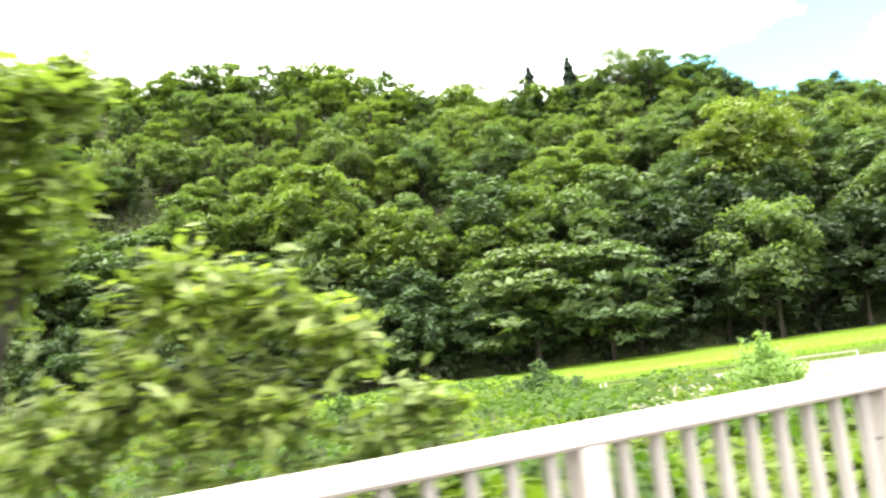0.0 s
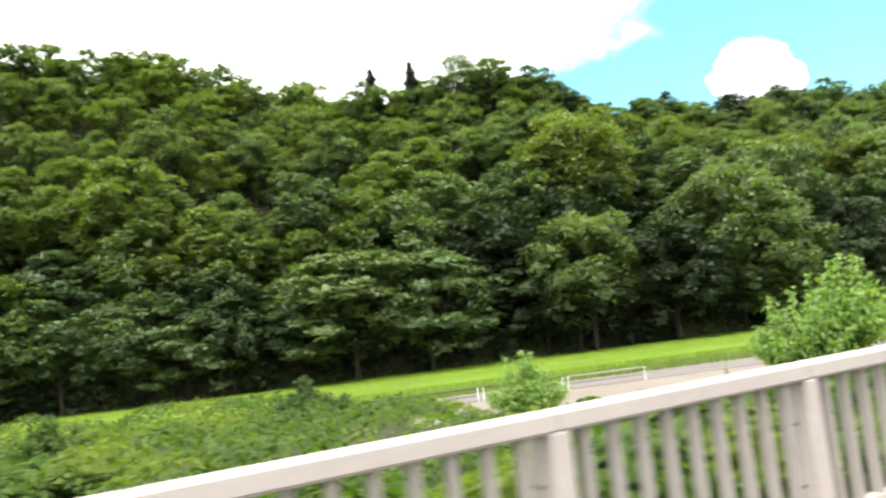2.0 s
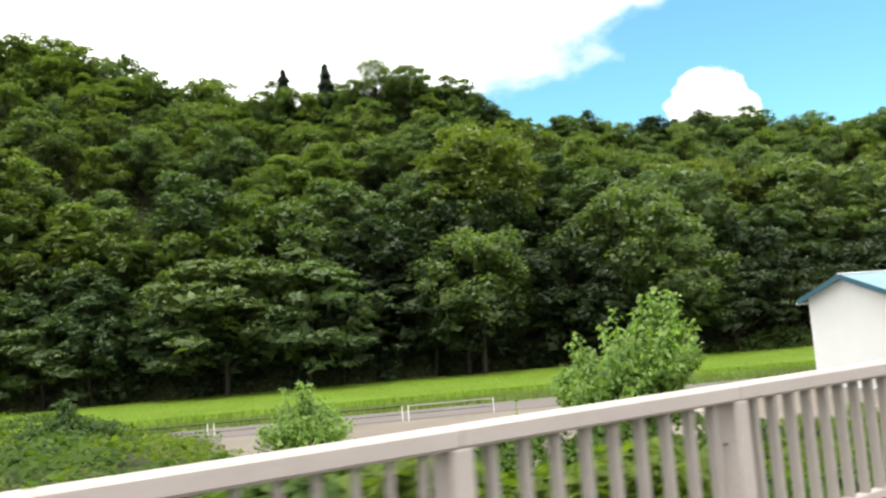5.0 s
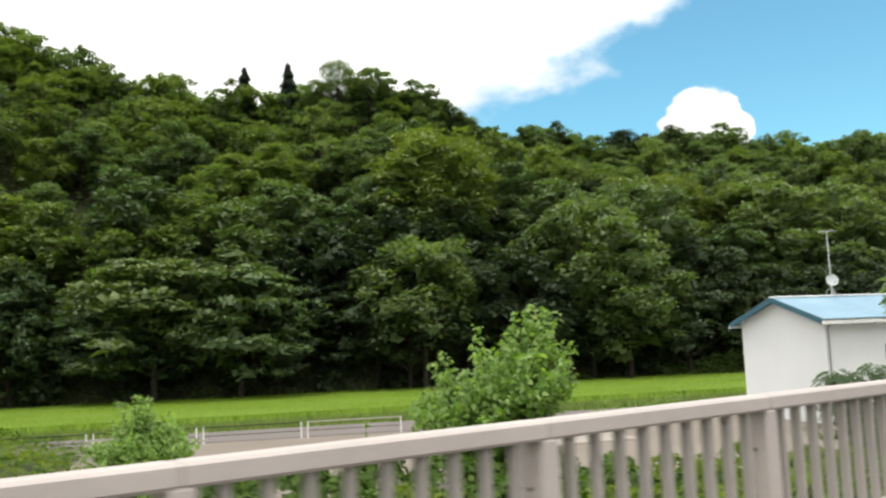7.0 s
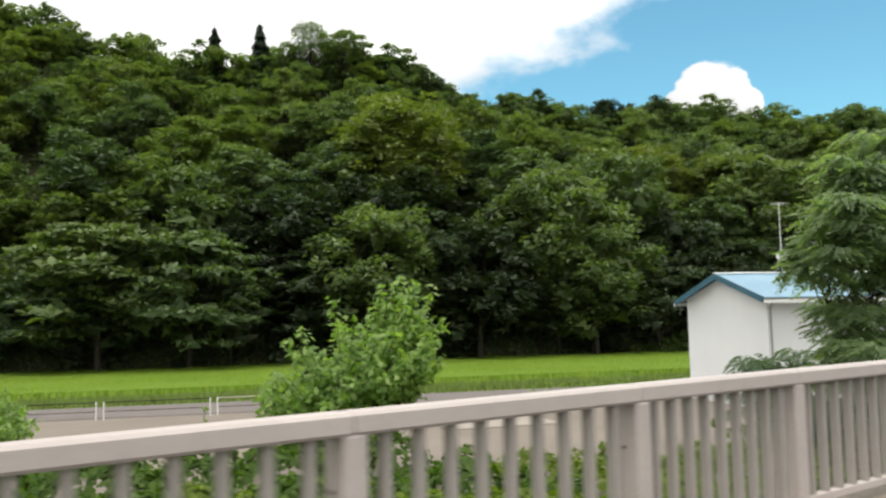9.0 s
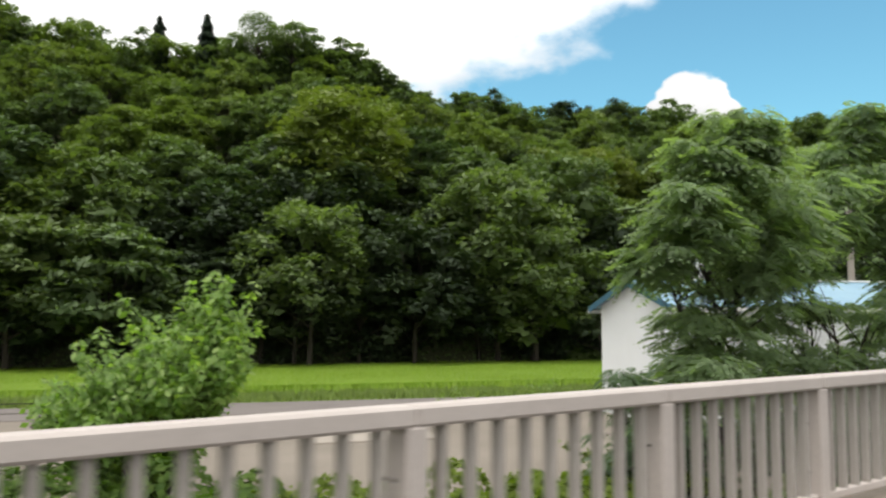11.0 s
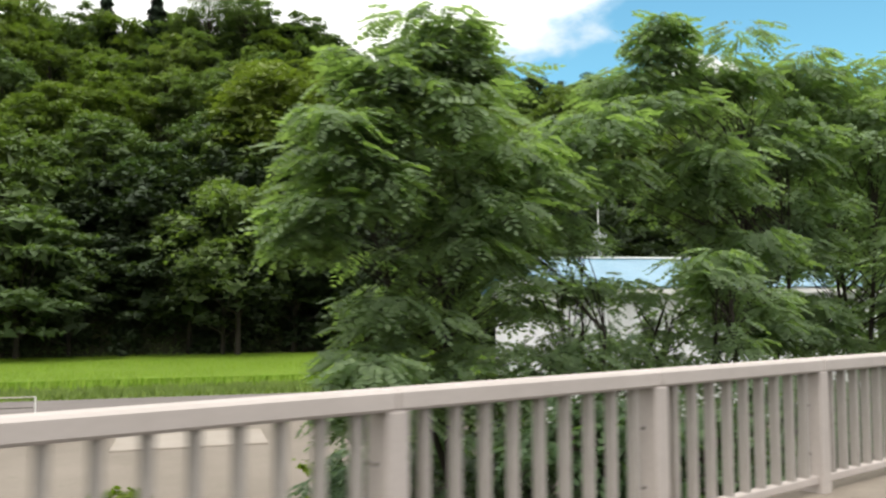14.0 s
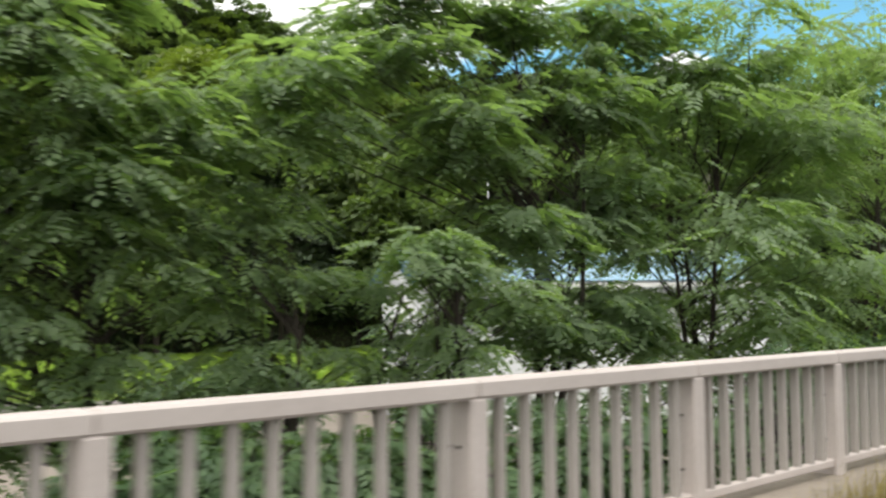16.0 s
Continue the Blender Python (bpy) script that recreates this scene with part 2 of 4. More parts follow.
def box(bm, x0, x1, y0, y1, z0, z1, bevel=0.0, m=None):
    """Adds a box, with bevelled edges, turned by m."""
    made = bmesh.ops.create_cube(bm, size=1.0)["verts"]
    for v in made:
        v.co = Vector(((x0 + x1) / 2 + v.co.x * (x1 - x0), (y0 + y1) / 2 + v.co.y * (y1 - y0), (z0 + z1) / 2 + v.co.z * (z1 - z0)))
    if bevel:
        edges = list({e for v in made for e in v.link_edges})
        made = [v for v in bmesh.ops.bevel(bm, geom=edges, offset=bevel, segments=1, affect="EDGES")["verts"]]
    if m is not None:
        bmesh.ops.transform(bm, matrix=m, verts=made)
    return bm


def tube(bm, points, radii, sides=8):
    """A tapered tube along points."""
    rings, up = [], Vector((0.3, 0.2, 1)).normalized()
    for i, p in enumerate(points):
        d = (points[min(i + 1, len(points) - 1)] - points[max(i - 1, 0)]).normalized()
        side = d.cross(up)
        side = side.normalized() if side.length > 0.05 else d.cross(Vector((1, 0, 0))).normalized()
        other = d.cross(side)
        rings.append([bm.verts.new(p + radii[i] * (math.cos(a) * side + math.sin(a) * other)) for a in (2 * math.pi * k / sides for k in range(sides))])
    for a, b in zip(rings, rings[1:]):
        for k in range(sides):
            bm.faces.new((a[k], b[k], b[(k + 1) % sides], a[(k + 1) % sides]))
    bm.faces.new(rings[0])
    bm.faces.new(rings[-1][::-1])
    return bm


def fast_mesh(name, verts, faces):
    """A mesh from arrays: verts (n, 3), faces (m, 3 or 4)."""
    me = bpy.data.meshes.new(name)
    k = faces.shape[1]
    me.vertices.add(len(verts))
    me.vertices.foreach_set("co", np.ascontiguousarray(verts, np.float32).ravel())
    me.loops.add(faces.size)
    me.loops.foreach_set("vertex_index", np.ascontiguousarray(faces, np.int32).ravel())
    me.polygons.add(len(faces))
    me.polygons.foreach_set("loop_start", np.arange(0, faces.size, k, dtype=np.int32))
    me.update()
    me.validate()
    return me


def soften(me, normals):
    """Rounds the shading of leaves towards the clump that they belong to."""
    me.normals_split_custom_set_from_vertices(np.ascontiguousarray(unit(normals), np.float32))
    return me


def unit(v):
    return v / np.maximum(np.linalg.norm(v, axis=1, keepdims=True), 1e-6)


def leaf_mesh(name, rng, p, normal, length, width, along=None, fold=0.18):
    """Folded diamond leaves at p, facing normal."""
    n = len(p)
    normal = unit(normal)
    along = rng.normal(size=(n, 3)) if along is None else along
    along = unit(along - (along * normal).sum(1, keepdims=True) * normal)
    side = np.cross(normal, along)
    L, W = np.broadcast_to(length, n)[:, None], np.broadcast_to(width, n)[:, None]
    root, tip = p - along * L * 0.5, p + along * L * 0.5 - normal * L * 0.12
    a = p + side * W * 0.5 - normal * W * fold - along * L * 0.06
    b = p - side * W * 0.5 - normal * W * fold - along * L * 0.06
    v = np.stack([root, a, tip, b], 1).reshape(-1, 3)
    i = np.arange(n)[:, None] * 4
    f = np.concatenate([i + np.array([[0, 2, 1]]), i + np.array([[0, 3, 2]])], 1).reshape(-1, 3)
    return fast_mesh(name, v, f)


# ---- lie of the land ----
U, N = Vector((0.9135, -0.4067, 0)), Vector((0.4067, 0.9135, 0))   # along the foot of the hill, and up into it
FOOT = 67.0
RIDGE_A = [-120, -49, -36, -22, -12, -8, -3, 3, 9, 18, 24, 31, 37, 40.5, 46, 62, 78, 100, 170]
RIDGE_Z = [46, 42.2, 40.0, 38.0, 37.0, 35.9, 33.9, 32.6, 31.1, 31.6, 32.6, 32.4, 29.4, 27.2, 27.4, 27.6, 27.1, 28.6, 26.6]


def fence_y(x):
    return 2.42 + 0.0009 * (x - 15) ** 2


def rail_z(x):
    return 1.06 - 0.00033 * np.maximum(0, x - 17) ** 2


def smooth(e0, e1, v):
    t = np.clip((v - e0) / (e1 - e0), 0, 1)
    return t * t * (3 - 2 * t)


def land(x, y):
    """Height of the ground."""
    x, y = np.asarray(x, float), np.asarray(y, float)
    a, s = U.x * x + U.y * y, N.x * x + N.y * y - FOOT
    ridge = np.interp(a, RIDGE_A, RIDGE_Z) - 6.5 + 2.2
    up = np.interp(s, [-200, 2.6, 8.0, 14, 30, 42, 75, 160], [0, 0, 0.24, 0.50, 1.0, 1.05, 0.8, 0.0])
    z = -2.2 + ridge * up
    wild = 1 - smooth(14, 21, x - 0.15 * (y - 20) + 0.8 * np.sin(y * 0.7))   # overgrown bank before the yard begins
    bank = (1 - smooth(3.2, 9.0, y)) * 1.6 + wild * (1 - smooth(-20.5, -18.2, s)) * (0.56 - 0.42 * smooth(-38, -24, s))
    z = z + np.where(y > -15, bank, 0) * smooth(2.0, 2.9, y)
    return np.where(y < 2.9, -2.2 + 1.6 * smooth(2.0, 2.9, y), z)


def axis(lo, hi, fine_lo, fine_hi, step, n):
    left = fine_lo - np.geomspace(1, fine_lo - lo + 1, n)[::-1] + 1
    right = fine_hi + np.geomspace(1, hi - fine_hi + 1, n) - 1
    return np.concatenate([left[:-1], np.arange(fine_lo, fine_hi, step), right])


def ground_sheet():
    xs, ys = axis(-1500, 1800, -40, 130, 1.4, 14), axis(-1500, 1800, -9, 140, 1.2, 14)
    X, Y = np.meshgrid(xs, ys)
    Z = land(X, Y) + 0.015 * np.sin(X * 1.3) * np.sin(Y * 1.7) * (Y > 3.5)
    v = np.stack([X, Y, Z], -1).reshape(-1, 3)
    w = len(xs)
    i = (np.arange(len(ys) - 1)[:, None] * w + np.arange(w - 1)).reshape(-1)
    me = fast_mesh("ground", v, np.stack([i, i + 1, i + 1 + w, i + w], 1))
    tagged(link("ground", me, M_SOIL), "dark earth and low growth under fields and wood", "ground", kind="structure")


ground_sheet()


def strip_along(name, material, x0, x1, near, far, z0, z1, step, label, category):
    """A slab whose edges run along functions of x, with thickness."""
    xs = np.arange(x0, x1 + step / 2, step)
    rows = []
    for x in xs:
        rows.append([(x, near(x), z0(x)), (x, near(x), z1(x)), (x, far(x), z1(x)), (x, far(x), z0(x))])
    v = np.array(rows).reshape(-1, 3)
    f = []
    for i in range(len(xs) - 1):
        for k in range(4):
            f.append((i * 4 + k, i * 4 + (k + 1) % 4, i * 4 + 4 + (k + 1) % 4, i * 4 + 4 + k))
    f += [(0, 3, 2, 1), tuple(len(v) - 4 + k for k in range(4))]
    ob = link(name, fast_mesh(name, v, np.array(f)[:, ::-1]), material)
    return tagged(ob, label, category, kind="structure")


strip_along("road", M_ROAD, -60, 120, lambda x: -5.5, lambda x: fence_y(x) - 0.32, lambda x: -2.3, lambda x: 0.0, 2.0, "dark grey asphalt road on a raised bank", "road")
strip_along("kerb", M_CONCRETE, -60, 120, lambda x: fence_y(x) - 0.32, lambda x: fence_y(x) + 0.28, lambda x: -2.3, lambda x: rail_z(min(x, 45)) - 0.775, 1.0, "weathered concrete kerb carrying the fence", "kerb")


# ---- fence ----
POSTS = [1.58 - 1.46 * k for k in range(6, 0, -1)] + [1.58, 2.99, 4.46, 5.95, 7.42, 8.92, 10.42, 11.82, 13.45, 14.97, 16.48, 18.03, 19.56, 21.04, 22.30, 23.74, 25.22, 26.68,
    28.17, 29.67, 31.20, 32.72, 34.24, 35.79, 37.35] + [37.35 + 1.53 * k for k in range(1, 16)]


def bar_mesh(name, w, d, h, bevel, material):
    bm = bmesh.new()
    box(bm, -w / 2, w / 2, -d / 2, d / 2, 0, h, bevel)
    me = bpy.data.meshes.new(name)
    bm.to_mesh(me)
    bm.free()
    me.materials.append(material)
    return me


BALUSTER = bar_mesh("baluster", 0.036, 0.052, 0.602, 0.005, M_BAR)


def post_mesh():
    """A blade-like post that widens towards its foot."""
    bm = bmesh.new()
    box(bm, -0.050, 0.050, -0.058, 0.085, -0.03, 0.70, 0.010)
    for v in bm.verts:
        if v.co.y > 0 and v.co.z < 0.35:
            v.co.y += 0.03
    me = bpy.data.meshes.new("post")
    bm.to_mesh(me)
    bm.free()
    me.materials.append(M_PAINT)
    return me


def bolt_mesh():
    bm = bmesh.new()
    bmesh.ops.create_cone(bm, cap_ends=True, segments=6, radius1=0.008, radius2=0.007, depth=0.012, matrix=Matrix.Rotation(math.pi / 2, 4, "Y"))
    me = bpy.data.meshes.new("bolt")
    bm.to_mesh(me)
    bm.free()
    me.materials.append(M_BARK)
    return me


POST, BOLT = post_mesh(), bolt_mesh()


def fence_post(bay):
    post = link("post", POST, None, bay)
    for z in (0.22, 0.50):   # bolt heads through the blade
        for y in (0.02, 0.075):
            link("bolt", BOLT, None, post, "rusty bolt head").location = (-0.052, y, z)


BROKEN = (8.92, 10.42, 11.82)    # the bay that was mended with boards, and the bent one after it


def bent_bar(x, z0, z1, push, lean, r=0.019):
    """A bar whose foot was pushed towards the road."""
    bm = bmesh.new()
    pts = [Vector((x + lean * (1 - t), -push * (1 - t) ** 1.25 + 0.03 * math.sin(math.pi * t), z0 + (z1 - z0) * t)) for t in (0, 0.12, 0.25, 0.4, 0.55, 0.7, 0.85, 1)]
    return tube(bm, pts, [r] * 8, 6)


def slim_post(bay):
    """The damaged post between the patched and the buckled bay: a bare upright that leans a little."""
    bm = bmesh.new()
    box(bm, -0.028, 0.028, -0.03, 0.03, 0.0, 0.69, 0.008, Matrix.Rotation(0.05, 4, "Y"))
    part("post", bm, M_PAINT, bay, "narrow leaning post with worn paint")


def fence_bay(x0, x1):
    y0, y1 = fence_y(x0), fence_y(x1)
    z0, z1 = float(rail_z(x0)), float(rail_z(x1))
    length = math.dist((x0, y0, z0), (x1, y1, z1))
    m = Matrix.Translation((x0, y0, z0 - 0.775)) @ Matrix.Rotation(math.atan2(y1 - y0, x1 - x0), 4, "Z") @ Matrix.Rotation(-math.asin((z1 - z0) / length), 4, "Y")
    mended, bent = abs(x0 - BROKEN[0]) < 0.5, abs(x0 - BROKEN[1]) < 0.5
    label = "cream painted steel fence bay with upright bars on the kerb"
    if mended:
        label = "broken cream fence bay patched with faded red boards"
    elif bent:
        label = "cream steel fence bay with bowed and buckled bars"
    bay = thing("fence_bay", m, label, "fence", "fence along the road")
    if bent:
        slim_post(bay)
    else:
        fence_post(bay)
    bm = bmesh.new()
    box(bm, -0.004, length + 0.004 - 0.008, -0.06, 0.06, 0.695, 0.775, 0.012)
    rail = part("top_rail", bm, M_PAINT, bay)
    if mended:
        bm = bmesh.new()
        rag = random.Random(5)
        xs = [0.10 + (length * 0.74 - 0.10) * k / 14 for k in range(15)]
        tops = [0.690 + 0.062 * min(1, 2.2 - 2.0 * k / 14) * (0.75 + 0.3 * rag.random()) for k in range(15)]
        rows = [[bm.verts.new((x, y, z)) for y, z in ((-0.066, 0.680), (-0.066, zt), (-0.056, zt), (-0.056, 0.680))] for x, zt in zip(xs, tops)]
        for ra, rb in zip(rows, rows[1:]):
            for k in range(4):
                bm.faces.new((ra[k], ra[(k + 1) % 4], rb[(k + 1) % 4], rb[k]))
        bm.faces.new(rows[0][::-1])
        bm.faces.new(rows[-1])
        bmesh.ops.recalc_face_normals(bm, faces=bm.faces)
        part("plank", bm, M_WOOD, bay, "bare split timber along the rail")
        for k, (za, zb, ya) in enumerate(((0.600, 0.652, -0.10), (0.490, 0.542, -0.10), (0.290, 0.342, -0.10))):
            bm = bmesh.new()
            box(bm, -0.15, length + 0.12, ya - 0.022, ya, za, zb, 0.004, Matrix.Rotation(0.015 * (1 - k), 4, "Y"))
            part("board", bm, M_RED, bay, "faded red and white board")
        for k, (x, lean, w) in enumerate(((0.16, 0.0, 0.03), (0.34, 0.02, 0.03), (0.52, 0.14, 0.05), (0.66, -0.05, 0.03), (0.88, 0.0, 0.12), (1.05, 0.0, 0.03), (1.2, 0.03, 0.03))):
            bm = bmesh.new()
            box(bm, x - w / 2, x + w / 2, -0.03, 0.03, 0.05, 0.66 if k not in (2, 3) else 0.42, 0.005, Matrix.Translation((x, 0, 0)) @ Matrix.Rotation(lean, 4, "Y") @ Matrix.Translation((-x, 0, 0)))
            part("baluster", bm, M_WOOD if k in (0, 1, 2, 4) else M_PAINT, bay)
        bm = bmesh.new()
        box(bm, 0.04, length - 0.04, -0.025, 0.025, 0.03, 0.08, 0.006)
        part("bottom_rail", bm, M_PAINT, bay)
    elif bent:
        for k in range(9):
            u = (k + 1) / 10
            part("baluster", bent_bar(u * length, 0.085 - 0.01 * math.sin(math.pi * u), 0.69, 0.02 + 0.17 * math.sin(math.pi * u), 0.02 * math.sin(k * 2.3)), M_BAR, bay, "buckled bar")
        bm = bmesh.new()
        pts = [Vector((length * t, -0.02 - 0.17 * math.sin(math.pi * t), 0.085 - 0.01 * math.sin(math.pi * t))) for t in (0.02, 0.15, 0.3, 0.45, 0.6, 0.75, 0.9, 0.98)]
        tube(bm, pts, [0.02] * 8, 6)
        part("bottom_rail", bm, M_PAINT, bay, "bowed bottom rail")
    else:
        for k in range(9):
            b = link("baluster", BALUSTER, None, bay)
            b.location = ((k + 1) * length / 10, 0, 0.095)
        bm = bmesh.new()
        box(bm, 0.04, length - 0.04, -0.028, 0.028, 0.05, 0.098, 0.006)
        part("bottom_rail", bm, M_PAINT, bay)
    return bay


for xa, xb in zip(POSTS, POSTS[1:]):
    fence_bay(xa, xb)


# ---- trees ----
def chip_mesh(name, rng, p, normal, size, along, clump=None):
    """One small bent leaf spray at each p: a single three-cornered face."""
    n = len(p)
    normal = unit(normal)
    along = unit(along - (along * normal).sum(1, keepdims=True) * normal)
    side = np.cross(normal, along)
    S = size[:, None]
    tw = rng.uniform(0.25, 0.5, (n, 1))
    v = np.stack([p - along * S * 0.45 + side * S * tw, p - along * S * 0.35 - side * S * tw, p + along * S * 0.6 - normal * S * 0.1], 1).reshape(-1, 3)
    me = fast_mesh(name, v, np.arange(3 * n).reshape(-1, 3))
    return me if clump is None else soften(me, np.repeat(normal * 0.2 + unit(clump), 3, axis=0))


def wood_of(tree, bm):
    return part("trunk", bm, M_BARK, tree)


def broadleaf(seed, height, radius, boughs, tufts, per_tuft, leaf, material, name="tree", flat=0.55, low=0.2, trunk_r=0.16, open_crown=False):
    """A trunk that forks into boughs; each bough is a dome of leafy tufts, lit above and dark beneath, with gaps between them."""
    rng = np.random.default_rng(seed)
    tree = thing(name, Matrix(), "", "tree")
    lean = rng.normal(0, 0.03 * height, 2)
    top = Vector((lean[0], lean[1], height * 0.82))
    bm = bmesh.new()
    pts = [Vector((0, 0, -0.8)), Vector((0, 0, 0)), top * 0.3, top * 0.6 + Vector((rng.normal(0, 0.15), rng.normal(0, 0.15), 0)), top]
    tube(bm, pts, [trunk_r * 1.3, trunk_r * 1.1, trunk_r * 0.8, trunk_r * 0.5, trunk_r * 0.15], 6)
    cz, hz = height * (low + 1) / 2, height * (1 - low) / 2
    # boughs, spread evenly round the crown by the golden angle
    i = np.arange(boughs)
    up = 1 - 1.45 * (i + 0.5) / boughs
    turn = i * 2.39996 + seed + rng.normal(0, 0.25, boughs)
    flatwise = np.sqrt(1 - up * up)
    d = np.stack([flatwise * np.cos(turn), flatwise * np.sin(turn), up], 1)
    reach = rng.uniform(0.50, 0.72, boughs) * (1.15 if open_crown else 1)
    b = d * np.array([radius, radius, hz]) * reach[:, None]
    b[:, 2] += cz
    b[:, :2] += np.outer(b[:, 2] / height, lean)
    rb = radius * rng.uniform(0.30, 0.50, boughs) * (0.70 if open_crown else 1)
    for k in range(boughs):
        e = Vector(b[k])
        s0 = top * min(0.9, max(0.25, (e.z / height) * 0.75))
        tube(bm, [s0, (s0 + e) / 2 + Vector((0, 0, -0.15)), e], [trunk_r * 0.4, trunk_r * 0.25, 0.02], 4)
    wood_of(tree, bm)
    # tufts over the upper and outer side of each bough
    n = boughs * tufts
    k = np.repeat(np.arange(boughs), tufts)
    u = unit(rng.normal(size=(n, 3)) + d[k] * 0.75 + np.array([0, 0, 0.45]))
    c = b[k] + u * rb[k][:, None] * rng.uniform(0.72, 1.12, (n, 1)) * np.array([1.0, 1.0, 0.8])
    rt = radius * rng.uniform(0.13, 0.25, n)
    # leaves: a cap over each tuft, with the tips outward
    j = np.repeat(np.arange(n), per_tuft)
    m = len(j)
    q = unit(rng.normal(size=(m, 3)) * np.array([1, 1, 0.75]) + np.array([0, 0, 0.55]) + u[j] * 0.35)
    p = c[j] + q * rt[j][:, None] * rng.uniform(0.65, 1.15, (m, 1)) * np.array([1.25, 1.25, flat * 1.5])
    rim = q * np.array([1, 1, 0])
    nrm = np.array([0, 0, 0.9]) + q * 0.15 - rim * 0.12 + rng.normal(0, 0.34, (m, 3))
    along = rim + np.array([0, 0, 0.30]) + rng.normal(0, 0.50, (m, 3))
    size = leaf * rng.uniform(0.6, 1.3, m)
    clump = q * 0.8 + u[j] * 0.45 + np.array([0, 0, 0.35])
    h = np.repeat(np.arange(n), 5)   # a few broad sprays under each cap
    p = np.concatenate([p, c[h] + rng.normal(0, 0.28, (len(h), 3)) * rt[h][:, None] * np.array([1, 1, 0.5])])
    nrm, along = np.concatenate([nrm, u[h] * 0.5 + np.array([0, 0, 1.0]) + rng.normal(0, 0.25, (len(h), 3))]), np.concatenate([along, rng.normal(size=(len(h), 3))])
    size, clump = np.concatenate([size, rt[h] * rng.uniform(0.8, 1.2, len(h)) * (0.5 if open_crown else 1)]), np.concatenate([clump, u[h] * 0.6 + np.array([0, 0, 0.4])])
    if not open_crown:   # large sprays deep in each bough, which close it to the light
        w = 12 * boughs
        kk = np.repeat(np.arange(boughs), 12)
        d2 = unit(rng.normal(size=(w, 3)))
        p = np.concatenate([p, b[kk] * np.array([0.92, 0.92, 1]) + d2 * rb[kk][:, None] * 0.42 * rng.random((w, 1)) ** 0.5])
        nrm, along = np.concatenate([nrm, d2 + rng.normal(0, 0.5, (w, 3))]), np.concatenate([along, rng.normal(size=(w, 3))])
        size, clump = np.concatenate([size, rb[kk] * rng.uniform(0.40, 0.60, w)]), np.concatenate([clump, d2])
    me = chip_mesh("crown", rng, p, nrm, size, along, clump)
    link("crown", me, material, tree)
    return tree


def conifer(seed, height, radius, leaf, material):
    rng = np.random.default_rng(seed)
    tree = thing("conifer", Matrix(), "", "tree")
    bm = bmesh.new()
    tube(bm, [Vector((0, 0, -0.8)), Vector((0, 0, height * 0.5)), Vector((0, 0, height))], [0.2, 0.13, 0.02], 6)
    wood_of(tree, bm)
    n = 4200
    t = 1 - np.sqrt(1 - 0.995 * rng.random(n))
    a = rng.random(n) * 2 * np.pi
    r = radius * (1 - t) ** 0.8 * (0.45 + 0.55 * rng.random(n)) * (0.8 + 0.2 * np.sin(t * 42))
    p = np.stack([r * np.cos(a), r * np.sin(a), height * (0.1 + 0.9 * t) - 0.25 * r], 1)
    out = np.stack([np.cos(a), np.sin(a), np.full(n, -0.3)], 1)
    me = chip_mesh("crown", rng, p, np.stack([np.cos(a) * 0.5, np.sin(a) * 0.5, np.ones(n)], 1), leaf * (0.6 + 0.8 * rng.random(n)), out)
    link("crown", me, material, tree)
    return tree


def place(tree, x, y, turn, k, label, group, sink=0.2, kz=1.0, name=""):
    z = float(land(x, y)) - sink
    ob = copy_thing(tree, Matrix.Translation((x, y, z)) @ Matrix.Rotation(turn, 4, "Z") @ Matrix.Diagonal((k, k, k * kz, 1)))
    ob["label"] = label
    ob["group"] = group
    if name:
        ob.name, ob["category"] = name, name
    return ob


def discard(tree):
    for o in [*tree.children_recursive, tree]:
        bpy.data.objects.remove(o)


def world_at(a, s):
    p = U * a + N * (s + FOOT)
    return p.x, p.y


WOOD = "wood on the hillside"
KINDS = [broadleaf(10 + k, 9.5, 3.3 + 0.35 * (k % 3), 12, 8, 60, 0.31, M_FOREST, low=0.08) for k in range(4)]
DARK = [broadleaf(20 + k, 9.5, 3.6, 12, 8, 60, 0.31, M_FOREST_DARK_SHADED, low=0.03) for k in range(3)]
PALE = [broadleaf(30 + k, 9.0, 3.6, 13, 8, 58, 0.31, M_FOREST_PALE, low=0.06) for k in range(2)]
BRIGHT = [broadleaf(34 + k, 9.0, 3.6, 14, 8, 66, 0.30, M_FOREST_BRIGHT, low=0.06) for k in range(2)]
OLIVE = broadleaf(38, 9.0, 3.7, 15, 9, 72, 0.27, M_FOREST_OLIVE, low=0.12)
BACK = [broadleaf(40 + k, 9.2, 3.4, 9, 6, 38, 0.36, M_FOREST_HIGH, low=0.04) for k in range(4)]
BACK_PALE = [broadleaf(46 + k, 9.2, 3.4, 9, 6, 38, 0.36, M_FOREST_PALE, low=0.04) for k in range(2)]
FAR = [broadleaf(70 + k, 9.2, 3.4, 9, 6, 26, 0.44, M_FOREST_HIGH, low=0.0) for k in range(3)]
FAR_PALE = [broadleaf(74 + k, 9.2, 3.4, 9, 6, 26, 0.44, M_FOREST_PALE, low=0.0) for k in range(2)]
TALL = broadleaf(51, 14.0, 3.1, 24, 8, 30, 0.24, M_FOREST_BRIGHT, low=0.34, flat=0.85, open_crown=True, trunk_r=0.13)
LAYERED = [broadleaf(56 + k, 9.0, 3.9, 14, 8, 58, 0.31, M_FOREST_DARK_SHADED, flat=0.25, low=0.02) for k in range(2)]
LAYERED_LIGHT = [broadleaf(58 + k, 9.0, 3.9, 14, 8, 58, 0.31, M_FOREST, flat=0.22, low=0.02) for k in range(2)]
